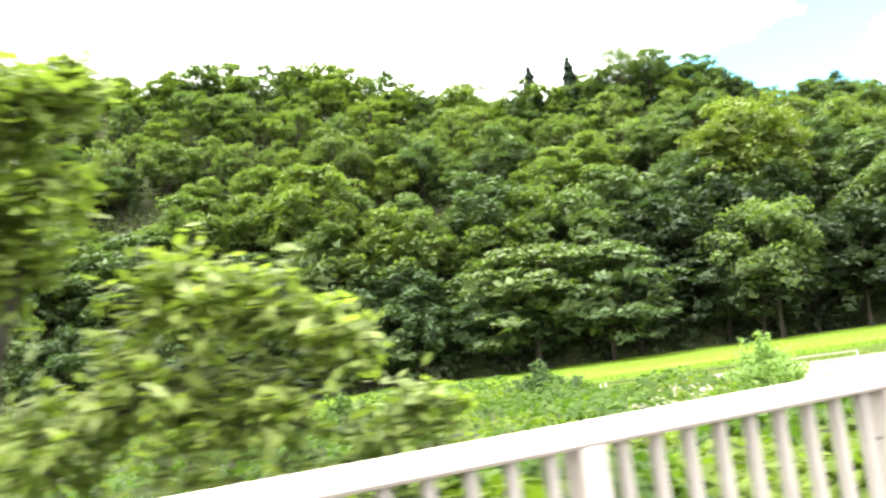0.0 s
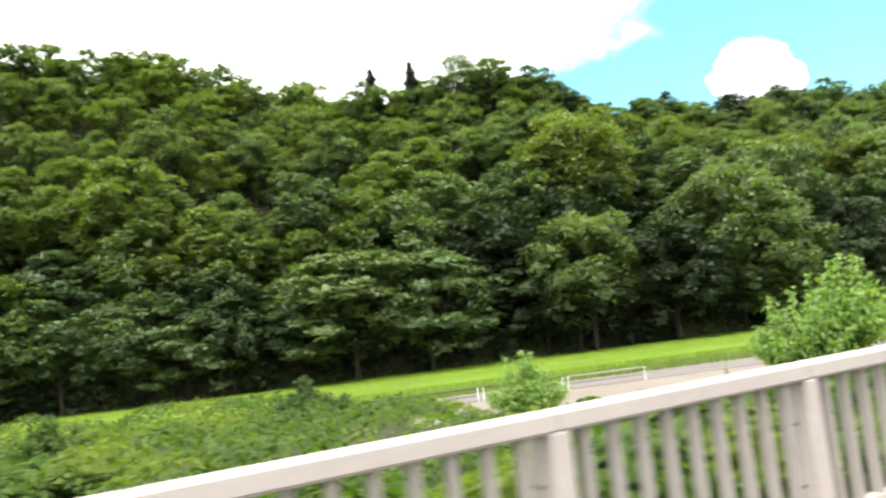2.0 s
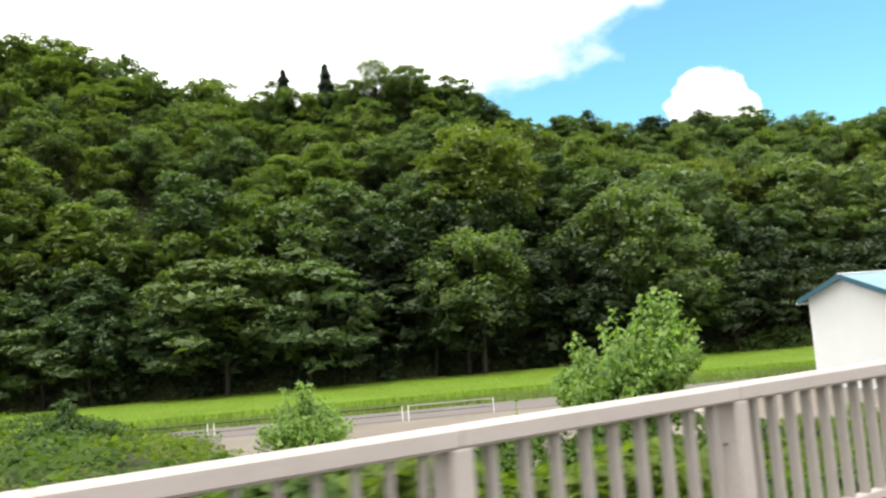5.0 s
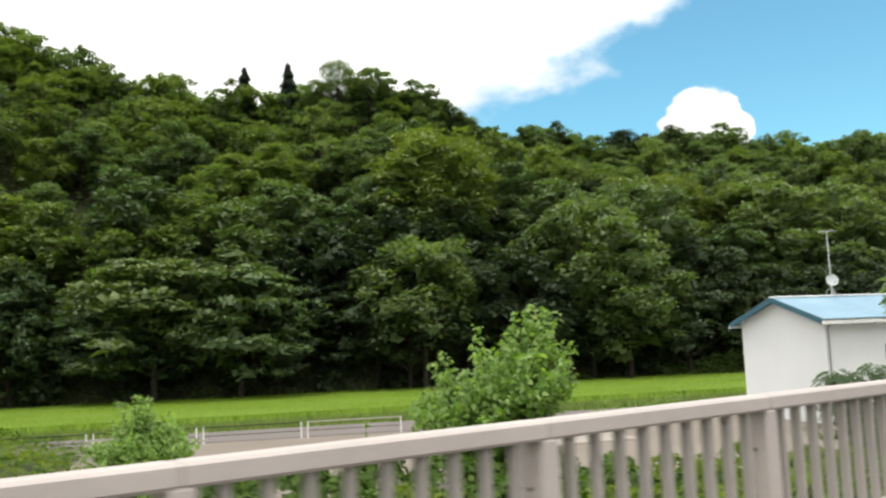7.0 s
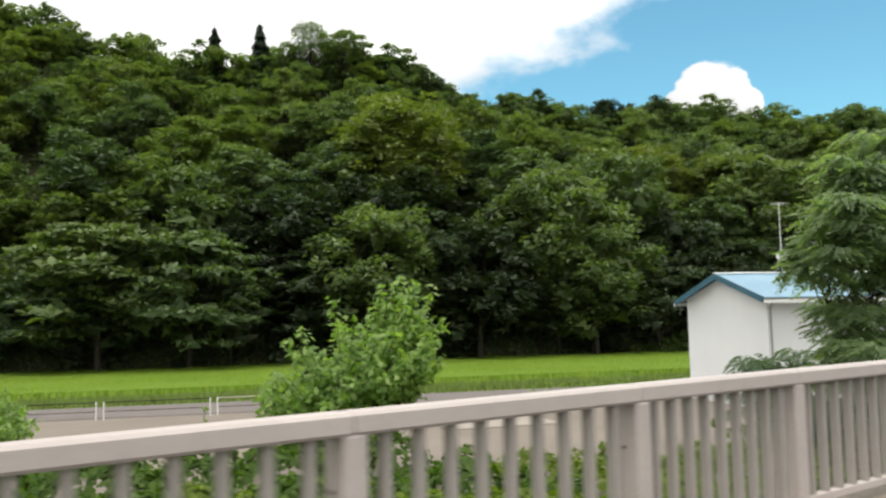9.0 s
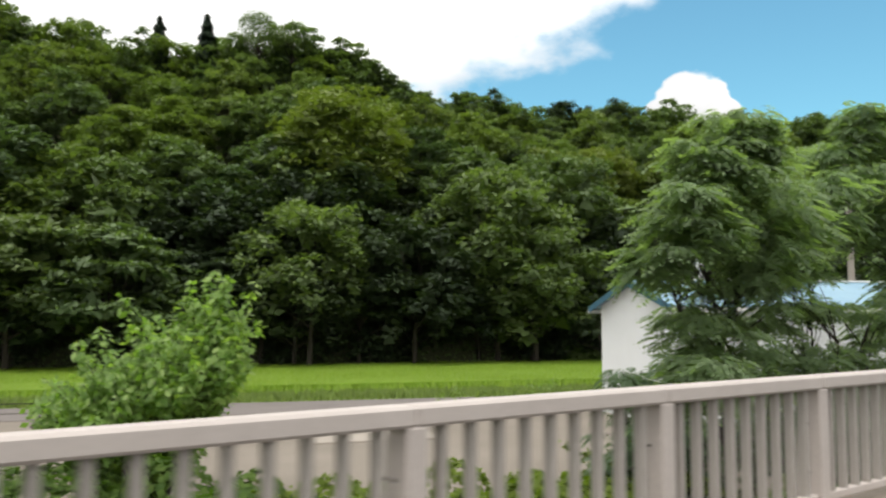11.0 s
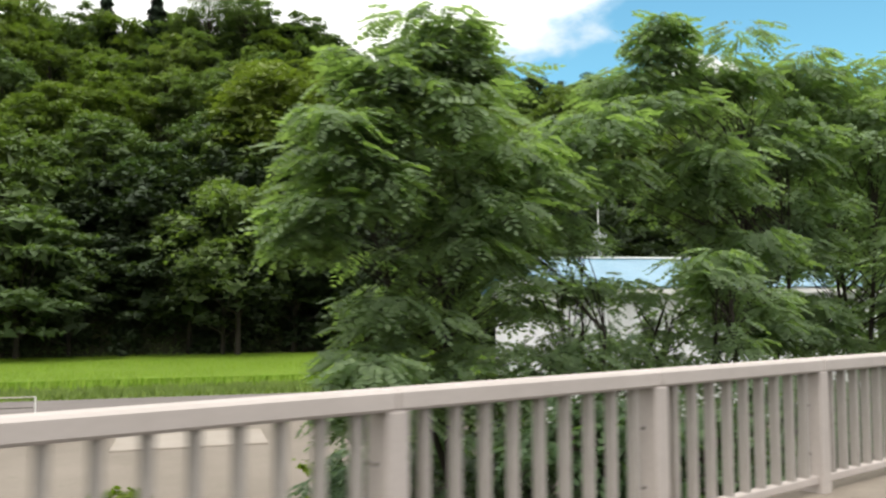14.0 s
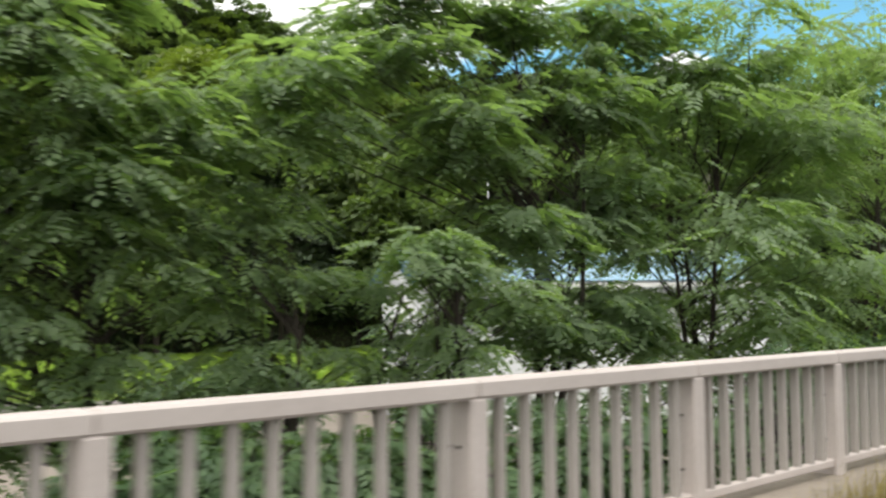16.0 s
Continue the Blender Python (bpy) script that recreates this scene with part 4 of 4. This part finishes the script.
def locust(name, seed, x, y, top, radius, low, lobes, leaves, length, label, group, material, lean=(0, 0), taper=0.4, cone=0.0, boughs=()):
    """A young locust tree: thin forked stems and layers of feathery leaves, in boughs (x, y, z, radius, fullness) where they are given."""
    g = np.random.default_rng(seed)
    z0 = float(land(x, y)) - 0.15
    tree = thing(name, Matrix.Translation((x, y, z0)), label, "tree", group)
    h, lo = top - z0, low - z0
    d = unit(g.normal(size=(lobes * 3, 3)))
    d = d[d[:, 2] > -0.8][:lobes]
    mid, half = (h + lo) / 2, (h - lo) / 2
    c = d * np.array([radius, radius, half]) * (0.45 + 0.5 * g.random((lobes, 1)))
    c[:, 2] += mid
    c[:, 0] += lean[0] * c[:, 2] / h
    c[:, 1] += lean[1] * c[:, 2] / h
    c[:, :2] *= (1 - taper + taper * smooth(lo, lo + 0.5 * (h - lo), c[:, 2]))[:, None]
    c[:, :2] *= (1 - cone * smooth(0.4, 1.0, (c[:, 2] - lo) / (h - lo)))[:, None]
    if boughs:
        room = np.array([math.ceil((6 + 11 * b[3] ** 2) * b[4]) for b in boughs])
        at = np.repeat(np.array(boughs), room, axis=0)
        lobes = len(at)
        c = at[:, :3] - np.array([x, y, z0]) + unit(g.normal(size=(lobes, 3))) * at[:, 3:4] * (0.25 + 0.65 * g.random((lobes, 1))) * np.array([1, 1, 0.85])
    fork = Vector((0.05, 0.03, lo * 0.7))
    heads = [Vector((lean[0] * 0.7 + g.normal(0, radius * 0.25), lean[1] * 0.7 + g.normal(0, radius * 0.25), h * f)) for f in (0.78, 0.70, 0.60)]
    for i, e in enumerate(heads):
        bm = bmesh.new()
        bend = (fork + e) / 2 + Vector((g.normal(0, 0.15), g.normal(0, 0.15), 0))
        tube(bm, [Vector((0.06 * (i - 1), 0, -0.3)), fork + Vector((0.08 * (i - 1), 0, 0)), bend, e], [0.06, 0.05, 0.035, 0.01], 7)
        part("stem", bm, M_BARK, tree)
    bm = bmesh.new()
    for k in range(lobes):
        e = Vector(c[k])
        hd = heads[k % 3]
        t = min(0.95, max(0.1, (e.z - fork.z) / max(0.1, hd.z - fork.z) * 0.7))
        s0 = fork.lerp(hd, t)
        tube(bm, [s0, (s0 + e) / 2 + Vector((g.normal(0, 0.1), g.normal(0, 0.1), 0.1)), e], [0.013, 0.009, 0.004], 4)
    tagged(part("branching", bm, M_BARK, tree), kind="stuff")
    k = g.integers(0, lobes, leaves)
    q = unit(g.normal(size=(leaves, 3)) * np.array([1, 1, 0.55]) + np.array([0, 0, 0.12]))
    lr = radius * (0.20 + 0.16 * g.random(lobes))
    if boughs:
        lr = at[:, 3] * (0.30 + 0.30 * g.random(lobes))
    p = c[k] + q * lr[k][:, None] * (0.25 + 0.85 * g.random((leaves, 1))) * np.array([1.25, 1.25, 0.40])
    nrm = np.array([0, 0, 1.0]) + q * 0.35 + g.normal(0, 0.22, (leaves, 3))
    me = compound_leaves("crown", g, p, q * np.array([1, 1, 0.4]) + g.normal(0, 0.25, (leaves, 3)), nrm, length * (0.7 + 0.6 * g.random(leaves)), outward=0.7 * q + (0.6 * unit(c[k] - at[k, :3] + np.array([x, y, z0])) if boughs else 0.0))
    tagged(link("crown", me, material, tree), kind="stuff")
    return tree


NEAR = "locust trees behind the fence"
FEATHERY = "feathery green locust tree rising behind the fence"
locust("locust_tree", 61, 34.3, 8.3, 5.0, 1.75, -0.4, 88, 5400, 0.29, FEATHERY, NEAR, M_LOCUST, boughs=(
    (32.30, 8.30, 2.20, 0.52, 1), (32.59, 7.64, 2.47, 0.63, 1), (32.50, 7.46, 3.10, 0.63, 1), (32.86, 7.46, 3.73, 0.63, 1), (33.49, 7.37, 4.27, 0.54, 0.9),
    (34.03, 7.46, 4.00, 0.54, 0.8), (33.49, 7.46, 3.10, 0.90, 0.7), (34.57, 7.46, 2.83, 0.77, 1), (33.94, 7.46, 2.47, 0.68, 1), (33.4, 8.2, 1.3, 0.60, 0.6), (33.6, 8.2, 1.5, 0.80, 0.45), (34.6, 8.2, 1.6, 0.80, 0.40),
    (35.3, 8.1, 1.4, 0.70, 0.32), (33.0, 8.0, 0.4, 0.75, 1), (32.7, 7.6, 0.55, 0.55, 1), (34.2, 8.0, 0.5, 0.80, 0.6), (35.2, 7.9, 0.5, 0.70, 0.5)))
locust("locust_tree", 62, 39.2, 7.4, 5.4, 1.9, -0.2, 72, 5000, 0.29, FEATHERY, NEAR, M_LOCUST, boughs=(
    (36.1, 7.6, 3.3, 0.80, 0.9), (37.1, 7.5, 4.2, 0.80, 0.8), (37.3, 7.4, 4.95, 0.45, 0.7), (38.6, 7.3, 4.7, 0.80, 0.7), (38.1, 7.2, 3.2, 0.95, 1), (39.6, 7.2, 3.7, 0.95, 1),
    (39.9, 7.2, 2.3, 0.80, 1), (38.6, 7.1, 2.0, 0.75, 0.8), (40.3, 7.1, 4.9, 0.70, 0.7), (38.9, 7.2, 1.0, 0.65, 0.7), (40.2, 7.0, 0.9, 0.70, 0.9)))
# thin young growth through which the shed shows
locust("locust_sapling", 68, 35.9, 7.7, 2.4, 1.0, -0.4, 40, 640, 0.25, "thin young locust with sparse dark leaves", NEAR, M_LOCUST, boughs=(
    (35.7, 7.7, 0.9, 0.60, 0.6), (35.0, 7.9, 2.1, 0.55, 0.7), (35.6, 7.8, 2.2, 0.50, 0.7), (36.1, 7.7, 2.2, 0.45, 0.6), (36.1, 7.6, 1.6, 0.45, 0.6), (36.4, 7.5, 0.6, 0.50, 0.7)))
locust("locust_sapling", 69, 37.2, 7.6, 2.4, 1.0, -0.4, 40, 420, 0.25, "thin young locust with sparse dark leaves", NEAR, M_LOCUST, boughs=(
    (36.9, 7.6, 1.5, 0.45, 0.6), (37.3, 7.5, 0.8, 0.55, 0.6), (38.0, 7.4, 1.3, 0.50, 0.8), (37.6, 7.4, 0.4, 0.45, 0.8)))
locust("locust_sapling", 70, 36.9, 6.3, 2.4, 1.0, 0.0, 40, 520, 0.25, "young locust leaning towards the fence", NEAR, M_LOCUST, boughs=(
    (36.5, 6.1, 1.75, 0.38, 1), (37.1, 6.4, 1.7, 0.42, 1), (37.0, 6.3, 0.9, 0.5, 0.7), (37.8, 6.4, 1.3, 0.5, 0.8)))
locust("locust_tree", 63, 42.4, 7.4, 6.2, 2.5, -1.2, 80, 4600, 0.30, FEATHERY, NEAR, M_LOCUST, (0.2, 0.1))
locust("locust_tree", 64, 47.5, 7.6, 7.8, 3.2, -1.2, 64, 3200, 0.32, "tall locust tree with a broad crown", NEAR, M_LOCUST, (0.0, 0.0))
# low bushes under the trees, with shade painted in by a darker leaf
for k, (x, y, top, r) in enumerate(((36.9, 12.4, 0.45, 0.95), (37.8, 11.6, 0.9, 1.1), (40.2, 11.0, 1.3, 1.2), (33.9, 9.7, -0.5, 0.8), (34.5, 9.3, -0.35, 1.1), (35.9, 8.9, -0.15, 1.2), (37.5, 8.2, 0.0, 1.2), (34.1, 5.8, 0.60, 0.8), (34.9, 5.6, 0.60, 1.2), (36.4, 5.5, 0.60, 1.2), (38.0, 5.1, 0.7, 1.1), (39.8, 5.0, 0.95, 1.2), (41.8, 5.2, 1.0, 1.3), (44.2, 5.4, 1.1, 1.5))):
    locust("locust_bush", 101 + k, x, y, top, r, -1.7 if y > 8 else -0.9, 44, 480, 0.28, "low feathery locust bush against the fence", "locust bushes at the fence", M_LOCUST_SHADED, taper=0.0)


def shoots_shrub(name, seed, x, y, top, radius, count, leaf, label, material, group="", peak=(0.3, 0.0), fall=0.42):
    """A shrub of arching shoots, leafy nearly to the ground, with ragged upright tips."""
    g = np.random.default_rng(seed)
    z0 = float(land(x, y)) - 0.1
    shrub = thing(name, Matrix.Translation((x, y, z0)), label, "shrub", group)
    h = top - z0
    P, A = [], []
    bm = bmesh.new()
    for k in range(count):
        ang, rr = g.random() * 2 * math.pi, radius * g.random() ** 0.6
        end = Vector((rr * math.cos(ang), rr * math.sin(ang), 0))
        off = math.dist((end.x, end.y), (peak[0] * radius, peak[1] * radius)) / radius
        end.z = h * max(0.25, (1.0 if k == 0 else 0.86) - fall * off ** 1.2 - 0.2 * g.random())
        if k < 9:   # the leading shoots
            end = Vector(((peak[0] + 0.09 * g.normal()) * radius, (peak[1] + 0.09 * g.normal()) * radius, h * (1 - 0.03 * k)))
        elif k % 9 == 0:   # stray shoots that stand out of the mass
            end.z = min(h * 0.95, end.z * 1.28)
        mid = Vector((end.x * 0.45, end.y * 0.45, end.z * 0.6))
        base = Vector((end.x * 0.12, end.y * 0.12, -0.2))
        tube(bm, [base, mid, end], [0.02, 0.014, 0.005], 4)
        m = int(46 + 60 * end.z / h)
        t = 0.25 + 0.75 * g.random(m) ** 0.8
        pts = np.array([base * (1 - u) ** 2 + mid * 2 * u * (1 - u) * 1.0 + end * u * u for u in t])
        out = g.normal(size=(m, 3)) * np.array([1, 1, 0.6])
        spread = 0.12 + 0.26 * (1 - t)[:, None]
        P.append(pts + unit(out) * spread * g.random((m, 1)) * 1.6)
        A.append(out + np.array([0, 0, -0.5]))
    tagged(part("stem", bm, M_BARK, shrub), kind="stuff")
    P, A = np.concatenate(P), np.concatenate(A)
    n = len(P)
    nrm = g.normal(0, 0.45, (n, 3)) + np.array([0, -0.15, 0.9]) + unit(A) * 0.4
    size = leaf * (0.6 + 0.7 * g.random(n))
    me = soften(leaf_mesh("foliage", g, P, nrm, size, size * 0.55, along=A), np.repeat(unit(nrm) + np.array([0, -0.1, 0.6]), 4, axis=0))
    tagged(link("foliage", me, material, shrub), kind="stuff")
    return shrub


shoots_shrub("tall_shrub", 71, 27.35, 16.0, 2.35, 2.12, 330, 0.180, "bright green shrub with ragged upright shoots", M_SHRUB, peak=(0.60, -0.15), fall=0.22)
shoots_shrub("small_shrub", 72, 21.0, 22.5, 0.45, 1.5, 130, 0.135, "small feathery green bush beside the yard", M_SHRUB, peak=(0.1, 0), fall=0.30)
shoots_shrub("vine_heap", 78, 7.1, 24.6, 0.40, 2.4, 230, 0.17, "broad heap of broad-leaved vine over a bush", M_KUDZU, peak=(-0.1, 0), fall=0.5)
shoots_shrub("vine_mound", 73, 16.3, 28.7, 0.30, 1.9, 170, 0.16, "bush smothered in creeping vine leaves", M_MOUND, peak=(-0.2, 0))


def sapling(name, seed, x, y, boughs, leaf, label, material, group):
    """A young tree by the fence: thin stems to each bough, twigs round its end, and drooping oval leaves along the twigs."""
    g = np.random.default_rng(seed)
    z0 = float(land(x, y)) - 0.1
    tree = thing(name, Matrix.Translation((x, y, z0)), label, "tree", group)
    bm = bmesh.new()
    P, A = [], []
    for bx, by, bz, r in boughs:
        hub = Vector((bx - x, by - y, bz - z0))
        foot = Vector((0.05 * g.normal(), 0.05 * g.normal(), -0.1))
        tube(bm, [foot, Vector((hub.x * 0.35, hub.y * 0.35, hub.z * 0.55)), hub], [0.02, 0.014, 0.006], 5)
        for _ in range(int(16 + 620 * r * r)):
            d = Vector(unit(g.normal(size=(1, 3)) * np.array([[1, 1, 0.8]]) + np.array([[0, 0, 0.25]]))[0])
            start, end = hub + d * r * 0.15, hub + d * r * float(g.uniform(0.6, 1.15))
            tube(bm, [start, end], [0.004, 0.002], 3)
            n = 10
            t = g.uniform(0.25, 1.05, (n, 1))
            P.append(np.array(start) + (np.array(end) - np.array(start)) * t + g.normal(0, 0.022, (n, 3)))
            A.append(np.array(d) + np.array([0, 0, -0.55]) + g.normal(0, 0.5, (n, 3)))
    tagged(part("stem", bm, M_BARK, tree), kind="stuff")
    P, A = np.concatenate(P), np.concatenate(A)
    nrm = g.normal(0, 0.4, (len(P), 3)) + np.array([0, -0.1, 0.9])
    size = leaf * g.uniform(0.6, 1.3, len(P))
    me = soften(leaf_mesh("foliage", g, P, nrm, size, size * 0.46, along=A), np.repeat(unit(nrm) + np.array([0, 0, 0.5]), 4, axis=0))
    tagged(link("foliage", me, material, tree), kind="stuff")
    return tree


BY_FENCE = "saplings at the fence"
sapling("young_tree", 75, -0.55, 3.8, ((-0.14, 3.6, 2.50, 0.27), (0.06, 3.5, 2.54, 0.17), (-0.30, 3.7, 2.22, 0.33), (-0.06, 3.6, 2.12, 0.23), (-0.20, 3.7, 1.85, 0.26), (-0.6, 3.8, 2.6, 0.4), (-0.7, 3.8, 1.9, 0.45)), 0.095, "yellow-green sapling leaning over the fence", M_ROADSIDE, BY_FENCE)
sapling("young_tree", 76, 0.35, 3.7, ((0.42, 3.5, 1.68, 0.29), (0.75, 3.45, 1.62, 0.25), (1.0, 3.4, 1.45, 0.21), (0.25, 3.5, 1.32, 0.33), (0.65, 3.5, 1.20, 0.34), (-0.15, 3.6, 1.15, 0.32), (0.3, 3.5, 0.80, 0.32), (0.8, 3.5, 0.80, 0.28)), 0.09, "yellow-green bushy sapling behind the fence", M_ROADSIDE, BY_FENCE)
sapling("young_tree", 77, 1.15, 3.6, ((1.34, 3.4, 1.12, 0.19), (1.12, 3.4, 1.02, 0.21), (1.22, 3.45, 0.72, 0.24), (1.42, 3.45, 0.9, 0.14)), 0.085, "low olive-green sapling behind the fence", M_ROADSIDE, BY_FENCE)


def tall_weed(seed, x, y, h, spread=0.16):
    """One upright weed: a thin stem with leaves all the way, larger below."""
    g = np.random.default_rng(seed)
    z0 = float(land(x, y)) - 0.05
    weed = thing("tall_weed", Matrix.Translation((x, y, z0)), "thin upright green weed beside the yard", "weed", "weeds beside the yard")
    bm = bmesh.new()
    tip = Vector((g.normal(0, 0.08), g.normal(0, 0.08), h))
    tube(bm, [Vector((0, 0, 0)), tip * 0.5 + Vector((g.normal(0, 0.04), 0, 0)), tip], [0.012, 0.009, 0.004], 5)
    part("stem", bm, M_VINE, weed)
    n = int(60 * h)
    t = g.uniform(0.12, 1.0, n)
    out = unit(g.normal(size=(n, 3)) * np.array([1, 1, 0.3]))
    P = np.outer(t, np.array(tip)) + out * (spread * (1.15 - 0.8 * t) * g.uniform(0.3, 1, n))[:, None]
    size = 0.17 * (1.2 - 0.6 * t) * g.uniform(0.7, 1.2, n)
    nrm = g.normal(0, 0.35, (n, 3)) + np.array([0, 0, 1.0])
    tagged(link("foliage", leaf_mesh("foliage", g, P, nrm, size, size * 0.5, along=out + np.array([0, 0, -0.3])), M_SHRUB, weed), kind="stuff")


rng_weed = random.Random(23)
for x, y, h, w in ((24.7, 17.5, 1.9, 0.14), (24.3, 17.9, 1.2, 0.2), (25.1, 17.2, 1.1, 0.2), (43.6, 28.2, 0.7, 0.5), (44.8, 28.3, 0.8, 0.6), (46.4, 28.8, 0.7, 0.5), (47.8, 28.4, 0.8, 0.6),
                   (48.9, 28.6, 0.9, 0.6), (50.3, 28.9, 0.8, 0.6), (51.4, 29.3, 1.0, 0.6)):
    tall_weed(rng_weed.randrange(999), x, y, h, w)


def cushions(seed, x0, x1, y0, y1, r0, r1):
    """Heaped domes of vine, as a height (0 to 1) and a kind (0 to 1) over a fine grid."""
    g = np.random.default_rng(seed)
    step = 0.06
    nx, ny = int((x1 - x0) / step) + 2, int((y1 - y0) / step) + 2
    high, kind = np.zeros((nx, ny)), np.zeros((nx, ny))
    for _ in range(int(1.5 * (x1 - x0) * (y1 - y0) / (r0 + r1) ** 2 * 4)):
        r = r0 + (r1 - r0) * g.random() ** 1.8
        cx, cy, tone = g.uniform(x0, x1), g.uniform(y0, y1), g.random()
        top = (0.35 + 0.65 * g.random()) * (r / r1) ** 0.5
        i0, i1 = max(0, int((cx - r - x0) / step)), min(nx, int((cx + r - x0) / step) + 1)
        j0, j1 = max(0, int((cy - r - y0) / step)), min(ny, int((cy + r - y0) / step) + 1)
        X, Y = np.meshgrid(x0 + step * np.arange(i0, i1), y0 + step * np.arange(j0, j1), indexing="ij")
        dome = top * np.sqrt(np.clip(1 - ((X - cx) ** 2 + (Y - cy) ** 2) / (r * r), 0, 1))
        over = dome > high[i0:i1, j0:j1]
        high[i0:i1, j0:j1][over], kind[i0:i1, j0:j1][over] = dome[over], tone

    def read(grid, x, y):
        return grid[np.clip(((x - x0) / step).astype(int), 0, nx - 1), np.clip(((y - y0) / step).astype(int), 0, ny - 1)]

    return lambda x, y: read(high, x, y), lambda x, y: read(kind, x, y)


def creeper(seed, n, x0, x1, y0, y1, tall, leaf, keep, material, label, spread=1.35, band=None, thin=0.0, deep=0.16, size=(0.3, 0.9)):
    """Vine leaves draped over domes of several sizes; band picks the domes of one kind."""
    g = np.random.default_rng(seed)
    x, y = g.uniform(x0, x1, n), y0 + (y1 - y0) * g.random(n) ** spread
    high, kind = cushions(seed, x0, x1, y0, y1, *size)
    ok = keep(x, y)
    if band:
        tone = kind(x, y)
        ok &= (tone >= band[0]) & (tone < band[1])
    x, y = x[ok], y[ok]

    def lump(x, y):
        swell = 0.6 + 0.4 * np.sin(x * 0.55 + 1.9 * np.sin(y * 0.4)) * np.sin(y * 0.5 + 1.4 * np.sin(x * 0.35))
        return tall * (0.95 * high(x, y) + 0.22 * swell) * (1 - 0.75 * thin * smooth(15, 20, x - 0.15 * (y - 20)))

    e = 0.13
    z0 = land(x, y) + lump(x, y)
    sx, sy = (land(x + e, y) + lump(x + e, y) - z0) / e, (land(x, y + e) + lump(x, y + e) - z0) / e
    z = z0 + 0.02 + deep * (g.random(len(x)) - 0.5)
    swept = np.stack([-np.clip(sx, -2, 2), -np.clip(sy, -2, 2), np.ones(len(x))], 1)
    nrm = unit(swept) + g.normal(0, 0.30, (len(x), 3))
    length = leaf * (0.6 + 0.8 * g.random(len(x)))
    me = leaf_mesh("creeper", g, np.stack([x, y, z], 1), nrm, length, length * 0.85)
    soften(me, np.repeat(unit(nrm) * 0.6 + unit(swept), 4, axis=0))
    tagged(link("creeper", me, material), label, "creeper", kind="stuff")


def on_rough(x, y):
    return (x - 0.15 * (y - 20) + 0.8 * np.sin(y * 0.7) < 20) & (N.x * x + N.y * y - FOOT < -19.4)


def near_bank(x, y):
    return x < 22.5 + np.sin(y * 2)


for band, mat, words in (((0.0, 0.55), M_KUDZU, "dense broad-leaved vine covering rough ground"), ((0.55, 1.0), M_VINE, "yellow-green leafy weeds tangled in the vine")):
    creeper(81, 88000, -10, 24, 2.95, 10.0, 0.85, 0.098, near_bank, mat, words, band=band, deep=0.18, size=(0.30, 0.95))
    creeper(82, 88000, -22, 27, 8.5, 48.0, 1.60, 0.17, on_rough, mat, words, band=band, thin=1.0, deep=0.24, size=(0.6, 1.9))
creeper(84, 30000, 19, 34.5, 7.0, 13.6, 1.1, 0.13, lambda x, y: (np.sin(x * 1.1) + np.sin(y * 1.3 + x) > -1.1) & (y < 13.6 - 0.12 * (x - 20)), M_VINE, "tall green weeds along the edge of the yard", spread=1.0)
creeper(85, 26000, 15.5, 29, 10.5, 19.5, 1.25, 0.15, lambda x, y: (y < 19.5 - 0.10 * (x - 20) ** 2) & (y > 9 + 0.1 * (x - 18)), M_KUDZU, "tangled green weeds round the foot of the shrub", spread=1.0)
creeper(83, 20000, 21, 48, 2.95, 8.2, 0.45, 0.10, lambda x, y: np.sin(x * 2.1) + np.sin(y * 1.7 + x) > -0.8, M_KUDZU, "patchy leafy weeds on the bank below the fence", size=(0.2, 0.6))


def kerb_grass(seed, n, x0, x1):
    g = np.random.default_rng(seed)
    x = x0 + (x1 - x0) * g.random(n)
    root = np.stack([x, fence_y(x) - 0.36 - 0.14 * g.random(n), np.zeros(n)], 1)
    tip = root + np.stack([g.normal(0, 0.09, n), g.normal(-0.03, 0.08, n), 0.12 + 0.24 * g.random(n)], 1)
    side = np.stack([g.normal(0, 1, n), g.normal(0, 1, n), np.zeros(n)], 1)
    side = unit(side) * 0.006
    v = np.stack([root - side, root + side, tip], 1).reshape(-1, 3)
    tagged(link("dry_grass", fast_mesh("dry_grass", v, np.arange(3 * n).reshape(-1, 3)), M_DRY), "straw-coloured dry grass along the kerb", "dry grass", kind="stuff")


kerb_grass(91, 900, 11.6, 14.5)
kerb_grass(92, 1500, 36.2, 42.0)
